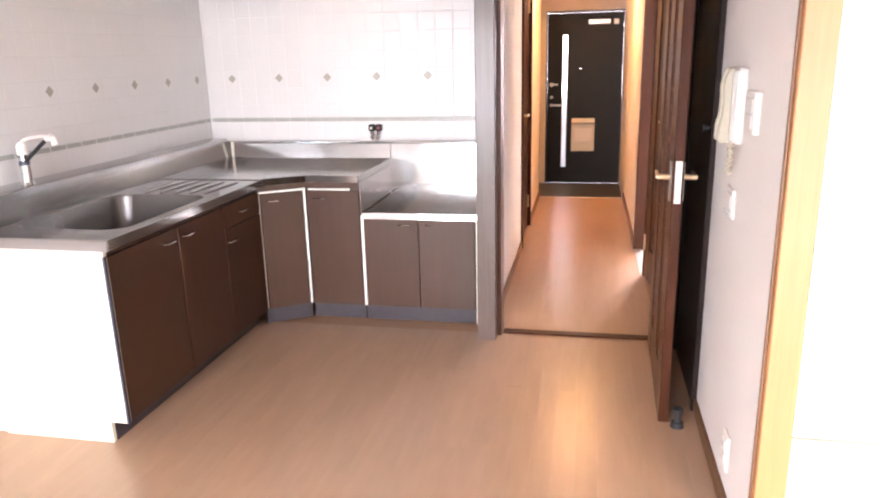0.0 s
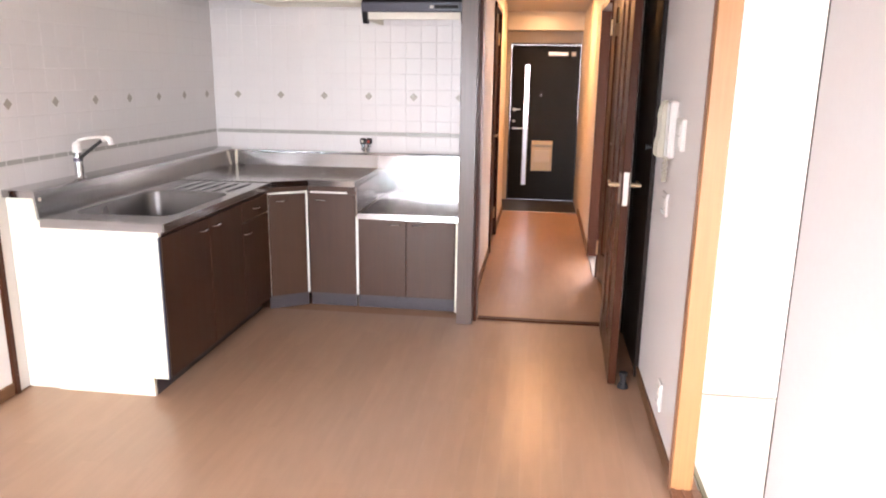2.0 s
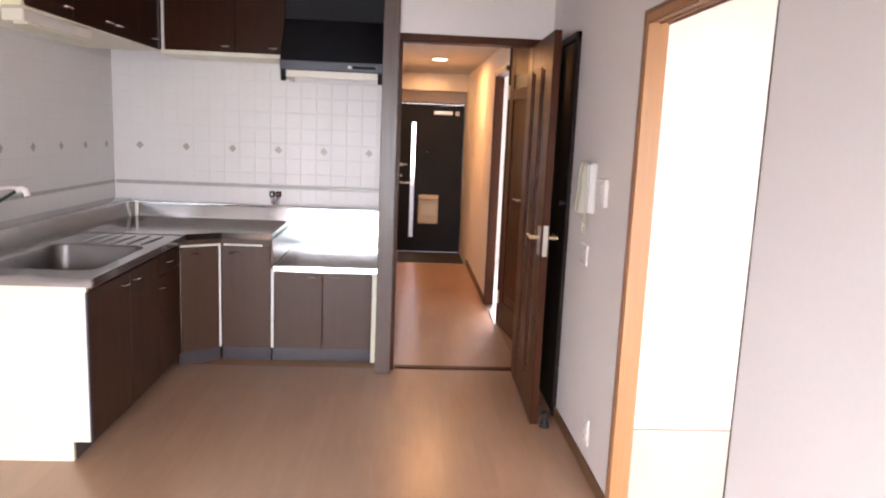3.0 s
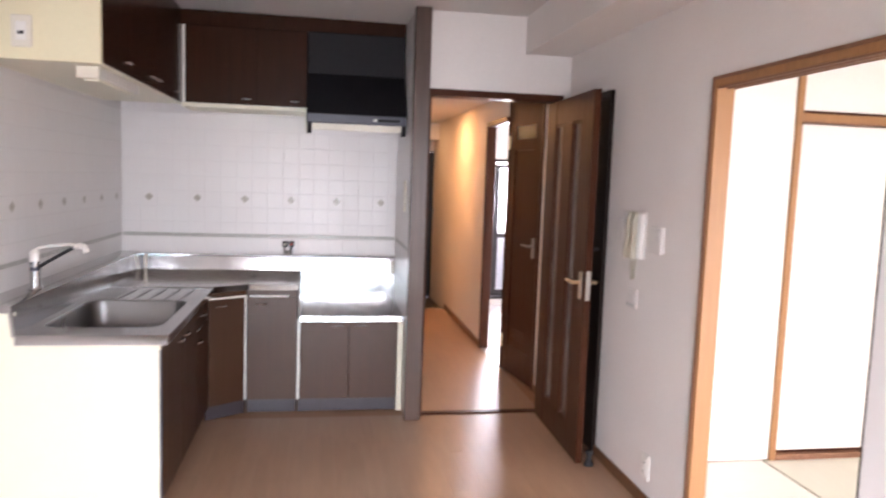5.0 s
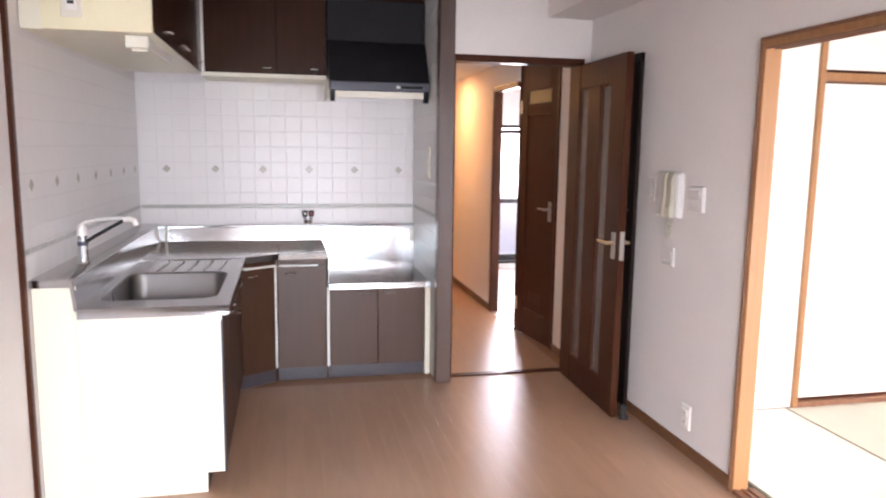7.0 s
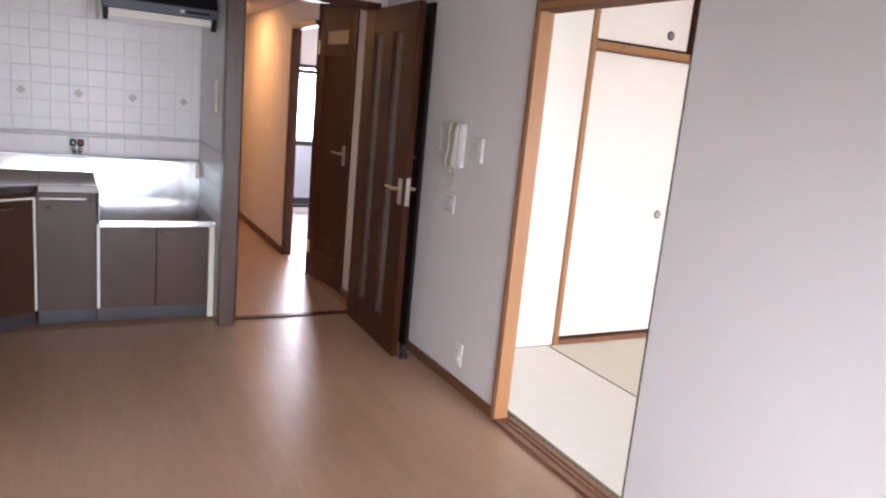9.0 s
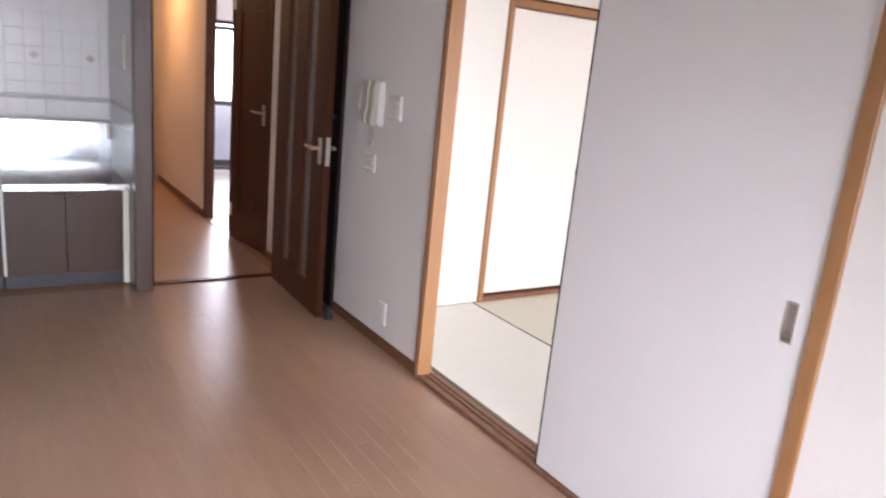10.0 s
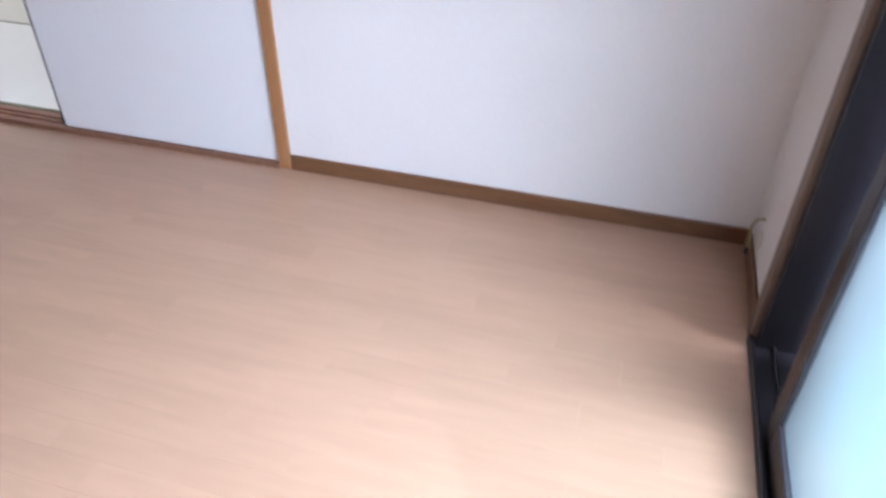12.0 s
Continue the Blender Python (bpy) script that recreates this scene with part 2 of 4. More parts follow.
def prism(outline, axis, lo, hi, bevel=0.0):
    """A flat outline pushed along an axis. Outline in the other two axes, in x, y, z order."""
    bm = bmesh.new()

    def at(p, v):
        return {"x": (v, p[0], p[1]), "y": (p[0], v, p[1]), "z": (p[0], p[1], v)}[axis]

    a = [bm.verts.new(at(p, lo)) for p in outline]
    b = [bm.verts.new(at(p, hi)) for p in outline]
    bm.faces.new(a), bm.faces.new(b[::-1])
    for i in range(len(a)):
        j = (i + 1) % len(a)
        bm.faces.new((a[i], b[i], b[j], a[j]))
    bmesh.ops.recalc_face_normals(bm, faces=bm.faces[:])
    if bevel:
        bmesh.ops.bevel(bm, geom=bm.edges[:], offset=bevel, segments=1, affect="EDGES", clamp_overlap=True)
    return bm


def mesh_of(name, bm, mat, smooth=True):
    me = bpy.data.meshes.new(name)
    bm.to_mesh(me)
    bm.free()
    me.materials.append(mat)
    if smooth:
        me.shade_smooth()
        me.set_sharp_from_angle(angle=radians(32))
    return me


def thing(name, at, label, category, group="", kind="", turn=0.0):
    ob = new(name)
    ob.empty_display_size = 0.05
    ob.matrix_world = pose(*at, 0, 0, turn)
    return tagged(ob, label, category, group, kind)


def root_of(ob):
    while ob.parent:
        ob = ob.parent
    return ob


def part(name, bm, mat, parent, label="", local=False):
    """One mesh under a thing or part. The mesh is given in the world's axes unless it is local to its thing."""
    if not local:
        bmesh.ops.transform(bm, matrix=Matrix.Translation(-root_of(parent).location), verts=bm.verts[:])
    ob = new(name, mesh_of(name, bm, mat))
    ob.parent = parent
    return tagged(ob, label)


def solid(name, bm, mat, label, category, kind="structure", group=""):
    """A thing of one mesh, or a piece of the setting."""
    ob = new(name, mesh_of(name, bm, mat))
    return tagged(ob, label, category, group, kind)


# ---------------------------------------------------------------- setting
CEIL, HALL_CEIL = 2.41, 2.10
XL, XT, XP, XC = -2.763, -2.757, -0.949, -0.900   # left wall, its tiles, partition, hall's wall
YW = -5.738                                       # window wall

floor = solid("floor", boxes((-2.9, 0.06, -5.95, 2.8, -0.12, -0.012)), UNDERLAY, "pale wood plank floor of kitchen and hall", "floor")
wall_kitchen = solid("wall_north", boxes((-2.86, XP, 0.006, 0.10, 0, CEIL)), GROUT, "white tiled kitchen back wall", "wall")
wall_left = solid("wall_west", boxes((-2.86, XL, -5.95, 0.006, 0, CEIL)), WALLPAPER, "white papered wall beside the kitchen", "wall")
tile_backing = part("tile_backing", boxes((XL, XL + 0.003, -2.086, 0.004, 0.88, 1.86)), GROUT, wall_left)
partition = solid("wall_partition", boxes((XP, XC, -0.79, 0.10, 0, CEIL)), WALLPAPER, "papered partition between kitchen and hall", "wall")
partition_backing = part("tile_backing", boxes((XP - 0.003, XP, -0.78, 0.004, 0.57, 2.38)), GROUT, partition)
solid("wall_hall_left", boxes((XP, XC, 0.10, 0.88, 0, HALL_CEIL), (XP, XC, 0.88, 1.60, 1.93, HALL_CEIL), (XP, XC, 1.60, 2.8, 0, HALL_CEIL),
                              (-1.40, XP, 2.74, 2.8, -0.1, HALL_CEIL), (-1.46, -1.40, 2.74, 4.0, -0.1, HALL_CEIL)), HALLPAPER, "cream papered wall of the hall", "wall")
solid("wall_hall_right", boxes((-0.092, -0.04, 0.955, 4.0, -0.1, HALL_CEIL), (-0.092, -0.04, 0.30, 0.955, 1.92, HALL_CEIL),
                               (0.0, 0.10, -0.69, -0.32, 0, HALL_CEIL), (0.0, 0.10, -0.32, 0.290, 2.083, HALL_CEIL)), HALLPAPER, "papered hall wall with two door openings", "wall")
solid("wall_entrance", boxes((-1.40, -0.905, 3.9, 4.0, -0.1, HALL_CEIL), (-0.905, -0.075, 3.9, 4.0, 1.775, HALL_CEIL)), HALLPAPER, "cream papered wall round the entrance door", "wall")
solid("beam_entrance", boxes((-1.40, -0.075, 3.55, 3.9, 1.905, HALL_CEIL)), HALLPAPER, "boxed beam above the entrance", "beam")
solid("wall_over_door", boxes((XC, 0.0, -0.79, -0.69, 1.965, CEIL), (-0.045, 0.0, -0.79, -0.69, 0, 1.965)), WALLPAPER, "white papered wall above the hall door", "wall")
solid("wall_east", boxes((0, 0.06, -2.437, -0.69, 0, CEIL), (0, 0.06, -4.235, -2.437, 1.861, CEIL), (0, 0.06, -5.95, -4.235, 0, CEIL)), WALLPAPER,
      "white papered wall with a wide sliding door opening", "wall")
solid("wall_window", boxes((-2.86, -2.42, -5.95, YW, 0, CEIL), (-0.39, 0.0, -5.95, YW, 0, CEIL), (-2.42, -0.39, -5.95, YW, 2.02, CEIL)), WALLPAPER,
      "white papered wall round the balcony window", "wall")
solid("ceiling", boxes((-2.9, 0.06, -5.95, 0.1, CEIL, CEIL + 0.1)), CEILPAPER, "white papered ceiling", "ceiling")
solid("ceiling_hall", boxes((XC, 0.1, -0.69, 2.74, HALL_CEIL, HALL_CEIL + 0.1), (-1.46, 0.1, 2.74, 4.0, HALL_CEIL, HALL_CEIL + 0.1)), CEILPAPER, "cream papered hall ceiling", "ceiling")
solid("beam_east", boxes((-0.29, 0.0, -5.738, -0.79, 2.195, CEIL)), WALLPAPER, "boxed papered beam along the wall", "beam")

# entrance floor and its step
solid("floor_entrance", boxes((-1.40, -0.075, 2.79, 3.9, -0.16, -0.06)), STONE, "dark tiled entrance floor", "floor")
solid("trim_step", boxes((-1.40, -0.075, 2.775, 2.80, -0.06, 0.004), bevel=0.003), SATIN, "metal edge of the entrance step", "trim")
solid("trim_threshold", boxes((-0.84, -0.083, -0.765, -0.715, -0.01, 0.009), bevel=0.003), DARKWOOD, "dark brown wooden door threshold", "trim")

solid("trim_bedroom_threshold", boxes((-0.096, -0.05, 0.316, 0.924, -0.01, 0.006), bevel=0.002), SATIN, "pale metal threshold of the bedroom doorway", "trim")

# bedroom seen through the hall's doorway
solid("floor_bedroom", boxes((-0.075, 2.6, 0.30, 3.3, -0.12, 0.0)), FLOORSHEET, "pale grey vinyl bedroom floor", "floor")
solid("wall_bedroom", boxes((2.5, 2.6, 0.30, 3.15, 0, 2.35), (0.0, 2.6, 0.20, 0.290, 0, 2.35), (-0.04, 0.42, 3.05, 3.15, 0, 2.35), (2.08, 2.5, 3.05, 3.15, 0, 2.35),
                            (0.42, 2.08, 3.05, 3.15, 1.69, 2.35), (0.42, 2.08, 3.05, 3.15, 0, 0.06)), WALLPAPER, "white papered bedroom walls", "wall")
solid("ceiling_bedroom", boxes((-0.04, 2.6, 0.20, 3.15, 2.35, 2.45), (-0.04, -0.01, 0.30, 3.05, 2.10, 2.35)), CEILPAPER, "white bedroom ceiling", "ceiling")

# tatami room
solid("floor_tatami_room", boxes((0.061, 2.8, -5.95, -1.0, -0.12, -0.001)), UNDERLAY, "floor under the tatami mats", "floor")
solid("wall_tatami_closet_side", boxes((0.06, 0.896, -1.65, -1.55, 0, 2.36)), PLASTER, "cream plastered wall beside the closet", "wall")
solid("wall_tatami_east", boxes((2.70, 2.80, -5.95, -1.0, 0, 2.36)), PLASTER, "cream plastered wall of the tatami room", "wall")
solid("wall_closet_back", boxes((0.06, 2.7, -1.10, -1.0, 0, 2.36)), PLASTER, "plastered back wall of the closet", "wall")
solid("wall_tatami_window", boxes((0.06, 0.40, -5.95, YW, 0, 2.36), (2.50, 2.7, -5.95, YW, 0, 2.36), (0.40, 2.50, -5.95, YW, 2.02, 2.36)), PLASTER, "cream plastered wall round the tatami room window", "wall")
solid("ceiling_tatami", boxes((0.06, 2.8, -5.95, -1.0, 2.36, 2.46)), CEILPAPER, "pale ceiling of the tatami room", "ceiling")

solid("trim_tatami_edge", boxes((0.088, 0.896, -1.662, -1.6505, 0.0, 0.0215), bevel=0.001), WEATHERED, "thin wooden strip between tatami and plaster", "trim")

# balcony outside the living windows, and outside the bedroom
solid("balcony_floor", boxes((-3.6, 3.6, -7.3, -5.95, -0.25, -0.13)), CONCRETE, "pale painted balcony floor", "balcony")
solid("balcony_parapet", boxes((-3.6, 3.6, -7.4, -7.3, -0.25, 1.05), (-3.6, 3.6, -7.42, -7.28, 1.05, 1.10)), CONCRETE, "pale painted balcony parapet", "balcony")
# Unseen slab added to keep direct sun out of the rooms.
solid("balcony_sun_blocker", boxes((-3.6, 3.6, -7.4, -5.95, 2.5, 2.65)), CONCRETE, "unseen slab added above the window to block the sun", "balcony")
solid("gallery_parapet", boxes((-1.9, 3.2, 4.75, 4.85, -0.3, 0.82)), GALLERY, "pale painted gallery parapet", "parapet")
solid("gallery_floor", boxes((-1.9, 3.2, 4.0, 4.85, -0.3, -0.16)), GALLERY, "pale painted gallery floor", "floor")
solid("backdrop", boxes((-8, 8, 9.0, 9.1, -3, 8)), SKYGLOW, "bright hazy daylight beyond the gallery", "backdrop")


def skirting(label, *runs):
    return solid("baseboard", boxes(*runs, bevel=0.003), SKIRT, label, "baseboard")


skirting("brown wooden baseboard along the white wall", (-0.011, 0.0, -2.435, -1.475, 0, 0.058))
skirting("brown wooden baseboard along the white wall", (-0.011, 0.0, YW, -4.238, 0, 0.058))
SQUARE = Matrix.Translation((XT, 0, 0)) @ pose(0, 0, 0, 0, 0, -0.63) @ Matrix.Translation((-XT, 0, 0))   # the kitchen's side wall is a little out of square
skirting("brown wooden baseboard of the kitchen wall", (XL, XL + 0.011, YW, -2.13, 0, 0.058)).matrix_world = SQUARE
skirting("brown wooden baseboard beside the window", (-0.39, -0.011, YW, YW + 0.011, 0, 0.058))
skirting("brown wooden hall baseboard", (-0.104, -0.092, 0.974, 2.775, 0, 0.058))
skirting("brown wooden hall baseboard", (-0.012, 0.0, -0.68, -0.32, 0, 0.058))
skirting("brown wooden hall baseboard", (XC, XC + 0.011, -0.69, 0.84, 0, 0.058))
skirting("brown wooden hall baseboard", (XC, XC + 0.011, 1.64, 2.775, 0, 0.058))

# wooden post that ends the partition, and the strip that ends the tiles
solid("trim_post", boxes((-0.957, -0.866, -0.862, -0.79, 0, CEIL), bevel=0.003), POSTWOOD, "taupe-brown wooden post at the partition's end", "post")
solid("trim_tile_edge", boxes((-2.792, -2.770, -2.128, -2.098, 0, CEIL), bevel=0.003), DARKWOOD, "dark brown wooden strip at the tiles' end", "trim")


# ---------------------------------------------------------------- doors
def door_frame(name, rows, mat, label):
    f = thing(name, (rows[0][0], rows[0][2], 0), label, "door frame", kind="structure")
    for n, r in zip(("jamb", "jamb", "head"), rows):
        part(n, boxes(r, bevel=0.003), mat, f)
    return f


door_frame("door_frame_hall", [(-0.882, -0.846, -0.80, -0.68, 0, 1.962), (-0.082, -0.045, -0.80, -0.68, 0, 1.962), (-0.882, -0.045, -0.803, -0.677, 1.925, 1.965)], DARKWOOD,
           "dark brown wooden frame of the hall door")
door_frame("door_frame_bedroom", [(-0.104, -0.030, 0.925, 0.972, 0, 1.925), (-0.086, -0.044, 0.292, 0.312, 0, HALL_CEIL), (-0.107, -0.028, 0.300, 0.972, 1.885, 1.925)], DARKWOOD,
           "dark brown wooden frame of the open bedroom doorway")
door_frame("door_frame_toilet", [(-0.040, 0.10, 0.276, 0.291, 0, 2.045), (-0.014, 0.10, -0.320, -0.288, 0, 2.045), (-0.080, 0.103, -0.320, 0.291, 2.042, 2.083)], DARKWOOD,
           "dark brown wooden frame of the toilet door")
door_frame("door_frame_washroom", [(XP, XC + 0.016, 0.865, 0.90, 0, 1.95), (XP, XC + 0.016, 1.58, 1.615, 0, 1.95), (XP, XC + 0.018, 0.865, 1.615, 1.915, 1.952)], DARKWOOD,
           "dark brown wooden frame of the washroom door")
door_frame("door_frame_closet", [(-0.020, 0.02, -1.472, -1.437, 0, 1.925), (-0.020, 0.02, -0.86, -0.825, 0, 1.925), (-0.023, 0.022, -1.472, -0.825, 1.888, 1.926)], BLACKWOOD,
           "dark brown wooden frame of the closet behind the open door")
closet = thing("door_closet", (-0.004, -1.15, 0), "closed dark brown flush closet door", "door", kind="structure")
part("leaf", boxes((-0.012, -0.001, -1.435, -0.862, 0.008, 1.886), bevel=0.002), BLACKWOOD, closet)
kn = bmesh.new()
cyl(kn, (-0.012, -1.395, 1.10), (-0.030, -1.395, 1.10), 0.008)
cyl(kn, (-0.030, -1.395, 1.10), (-0.040, -1.395, 1.10), 0.014)
part("knob", kn, RUBBER, closet, "small dark knob")


def lever(parent, at, way, out, mat=BRASS, plate=SATIN):
    """A lever handle on a plate, local to its door. way: where the lever points along x; out: along y."""
    x, y, z = at
    p = part("handle_plate", box(bmesh.new(), x - 0.022, x + 0.022, y, y + out * 0.007, z - 0.085, z + 0.055, bevel=0.003), plate, parent, "satin metal handle plate", local=True)
    bm = bmesh.new()
    cyl(bm, (x, y + out * 0.007, z), (x, y + out * 0.048, z), 0.010, n=14)
    cyl(bm, (x - way * 0.006, y + out * 0.045, z), (x + way * 0.105, y + out * 0.045, z + 0.002), 0.0085, 0.0065, n=14)
    part("lever_handle", bm, mat, p, "pale brass lever", local=True)


def hinge(parent, at):
    x, y, z = at
    bm = boxes((x - 0.012, x + 0.012, y - 0.004, y, z - 0.05, z + 0.05), bevel=0.001)
    cyl(bm, (x, y - 0.006, z - 0.05), (x, y - 0.006, z + 0.05), 0.006, n=10)
    part("hinge", bm, BRASS, parent, "pale brass hinge", local=True)


# open hall door, nearly flat against the wall
W, T, H = 0.795, 0.036, 1.905
hall_door = thing("hall_door", (-0.133, -0.792, 0.006), "open dark brown wooden door with two frosted glass strips", "door", turn=-91.5)
for a, b in ((0.0, 0.172), (0.305, 0.478), (0.608, W)):
    part("stile", box(bmesh.new(), a, b, 0, T, 0 if a == 0 or b == W else 0.165, H if a == 0 or b == W else 1.765, bevel=0.003), DARKWOOD, hall_door, local=True)
for lo, hi in ((0.0, 0.165), (1.765, H)):
    part("rail", box(bmesh.new(), 0.172, 0.608, 0.0015, T - 0.0015, lo, hi, bevel=0.002), DARKWOOD, hall_door, local=True)
for a, b in ((0.172, 0.305), (0.478, 0.608)):
    pane = part("glass_strip", box(bmesh.new(), a + 0.010, b - 0.010, 0.013, 0.021, 0.175, 1.755), SMOKED, hall_door, "smoky patterned glass strip", local=True)
    pane.visible_shadow = False
    bd = bmesh.new()
    box(bd, a, a + 0.012, 0.006, T - 0.006, 0.165, 1.765), box(bd, b - 0.012, b, 0.006, T - 0.006, 0.165, 1.765)
    box(bd, a + 0.012, b - 0.012, 0.006, T - 0.006, 0.165, 0.177), box(bd, a + 0.012, b - 0.012, 0.006, T - 0.006, 1.753, 1.765)
    part("glazing_bead", bd, DARKWOOD, hall_door, local=True)
lever(hall_door, (W - 0.06, 0, 0.935), -1, -1)
lever(hall_door, (W - 0.06, T, 0.935), -1, 1)
part("latch_plate", box(bmesh.new(), W, W + 0.0025, 0.006, 0.030, 0.85, 1.0, bevel=0.001), SATIN, hall_door, "satin metal latch plate", local=True)
stop = thing("door_stop", (-0.085, -1.60, 0.0), "small black rubber door stop on the floor", "door stop")
bm = cyl(bmesh.new(), (-0.085, -1.60, 0.0), (-0.085, -1.60, 0.02), 0.026, 0.022)
part("base", bm, RUBBER, stop)
bm = cyl(bmesh.new(), (-0.085, -1.60, 0.02), (-0.085, -1.60, 0.06), 0.014)
cyl(bm, (-0.085, -1.60, 0.06), (-0.085, -1.60, 0.075), 0.020)
part("buffer", bm, RUBBER, stop)

# toilet door, closed, hinged at its far side
toilet = thing("toilet_door", (-0.078, 0.274, 0.008), "dark brown toilet door with a small amber window", "door", turn=-82.8)
TW = 0.56
part("stile", box(bmesh.new(), 0, 0.10, 0, 0.036, 0, 2.03, bevel=0.002), DARKWOOD, toilet, local=True)
part("stile", box(bmesh.new(), TW - 0.10, TW, 0, 0.036, 0, 2.03, bevel=0.002), DARKWOOD, toilet, local=True)
for lo, hi in ((0, 0.20), (1.66, 1.74), (1.835, 2.03)):
    part("rail", box(bmesh.new(), 0.10, TW - 0.10, 0.001, 0.035, lo, hi, bevel=0.002), DARKWOOD, toilet, local=True)
part("panel", box(bmesh.new(), 0.10, TW - 0.10, 0.010, 0.028, 0.20, 1.66, bevel=0.003), DARKWOOD, toilet, local=True)
part("window_pane", box(bmesh.new(), 0.10, TW - 0.10, 0.012, 0.018, 1.74, 1.835), AMBER, toilet, "small amber glass light", local=True)
grille = bmesh.new()
for i in range(4):
    box(grille, 0.17, TW - 0.17, 0.004, 0.016, 0.27 + i * 0.022, 0.28 + i * 0.022, bevel=0.002)
part("vent_slats", grille, DARKWOOD, toilet, local=True)
lever(toilet, (TW - 0.06, 0, 0.99), -1, -1, mat=SCREW, plate=SCREW)
hinge(toilet, (0.0, 0.0, 0.22)), hinge(toilet, (0.0, 0.0, 1.72))
# Thin sheet added close behind the door to back its amber pane.
solid("toilet_pane_backing", boxes((0.13, 0.16, -0.30, 0.30, 0, HALL_CEIL)), HALLPAPER, "added pale backing behind the toilet door", "wall")

wash = thing("washroom_door", (XC - 0.012, 0.905, 0.008), "closed dark brown washroom door", "door", turn=90)
part("leaf", box(bmesh.new(), 0, 0.67, 0, 0.036, 0, 1.90, bevel=0.002), DARKWOOD, wash, local=True)
lever(wash, (0.10, 0, 0.93), 1, -1, plate=BRASS)
hinge(wash, (0.668, 0.0, 0.2)), hinge(wash, (0.668, 0.0, 1.7))

# entrance door
entry = thing("entrance_door", (-0.50, 3.93, -0.06), "dark charcoal steel entrance door with a tall bright glass slit", "door")
EX0, EX1, EZ0, EZ1, SX0, SX1, SZ0, SZ1 = -0.892, -0.099, -0.055, 1.758, -0.728, -0.682, 0.12, 1.535
part("leaf", boxes((EX0, SX0, 3.915, 3.955, EZ0, EZ1), (SX1, EX1, 3.915, 3.955, EZ0, EZ1), (SX0, SX1, 3.915, 3.955, EZ0, SZ0), (SX0, SX1, 3.915, 3.955, SZ1, EZ1)), ENTRY, entry)
slit = part("glass_slit", boxes((SX0, SX1, 3.930, 3.936, SZ0, SZ1)), CLEARFROST, entry, "narrow frosted glass slit")
slit.visible_shadow = False
part("slit_trim", boxes((SX0 - 0.006, SX0 + 0.002, 3.909, 3.916, SZ0, SZ1), (SX1 - 0.002, SX1 + 0.006, 3.909, 3.916, SZ0, SZ1), bevel=0.001), SATIN, entry)
part("frame", boxes((-0.905, EX0 - 0.003, 3.89, 3.97, -0.06, 1.778), (EX1 + 0.003, -0.076, 3.89, 3.97, -0.06, 1.778), (EX0 - 0.003, EX1 + 0.003, 3.89, 3.97, 1.761, 1.778), bevel=0.002), ENTRY, entry)
mb = part("letter_box", boxes((-0.622, -0.374, 3.885, 3.915, 0.298, 0.658), bevel=0.008), IVORY, entry, "pale beige letter box")
part("letter_flap", boxes((-0.590, -0.406, 3.876, 3.886, 0.40, 0.55), bevel=0.004), PALEPLASTIC, mb, "pale flap")
part("letter_hood", prism([(3.885, 0.658), (3.850, 0.620), (3.850, 0.610), (3.885, 0.595)], "x", -0.616, -0.380), IVORY, mb)
part("door_closer", boxes((-0.47, -0.24, 3.868, 3.915, 1.635, 1.685), bevel=0.006), SATIN, entry, "satin metal door closer")
part("closer_arm", boxes((-0.55, -0.30, 3.862, 3.870, 1.700, 1.712), bevel=0.001), BLACK, entry)
part("label_plate", boxes((-0.205, -0.155, 3.911, 3.915, 1.635, 1.685)), PALEPLASTIC, entry)
bm = cyl(bmesh.new(), (-0.845, 3.915, 0.80), (-0.845, 3.87, 0.80), 0.016)
box(bm, -0.850, -0.735, 3.862, 3.875, 0.79, 0.812, bevel=0.004)
part("lever_handle", bm, SATIN, entry, "satin metal lever handle")
bm = cyl(bmesh.new(), (-0.845, 3.915, 1.02), (-0.845, 3.89, 1.02), 0.022)
box(bm, -0.850, -0.775, 3.880, 3.892, 1.012, 1.03, bevel=0.003)
part("thumb_turn", bm, SATIN, entry, "satin metal lock knob")
part("cylinder_lock", cyl(bmesh.new(), (-0.845, 3.915, 0.885), (-0.845, 3.90, 0.885), 0.016), SATIN, entry)
part("peephole", cyl(bmesh.new(), (-0.535, 3.915, 1.185), (-0.535, 3.908, 1.185), 0.008), CHROME, entry)

shoe = thing("shoe_cabinet", (-1.16, 3.25, -0.06), "dark brown wooden shoe cabinet in the entrance", "cabinet")
part("body", boxes((-1.398, -0.965, 2.81, 3.55, -0.05, 1.04), bevel=0.002), DARKWOOD, shoe)
part("top", boxes((-1.398, -0.952, 2.803, 3.56, 1.04, 1.065), bevel=0.004), DARKWOOD, shoe)
for a, b in ((2.815, 3.175), (3.185, 3.545)):
    d = part("door", boxes((-0.965, -0.947, a, b, 0.0, 1.03), bevel=0.002), DARKWOOD, shoe)
    part("pull", boxes((-0.947, -0.935, (a + b) / 2 - 0.04, (a + b) / 2 + 0.04, 0.92, 0.935), bevel=0.003), SATIN, d)

down = thing("downlight", (-0.515, 1.9, HALL_CEIL), "recessed warm downlight in the hall ceiling", "lamp", group="downlights")
ring = bmesh.new()
cyl(ring, (-0.515, 1.9, HALL_CEIL - 0.006), (-0.515, 1.9, HALL_CEIL), 0.078, 0.086, n=32)
part("trim_ring", ring, PALEPLASTIC, down)
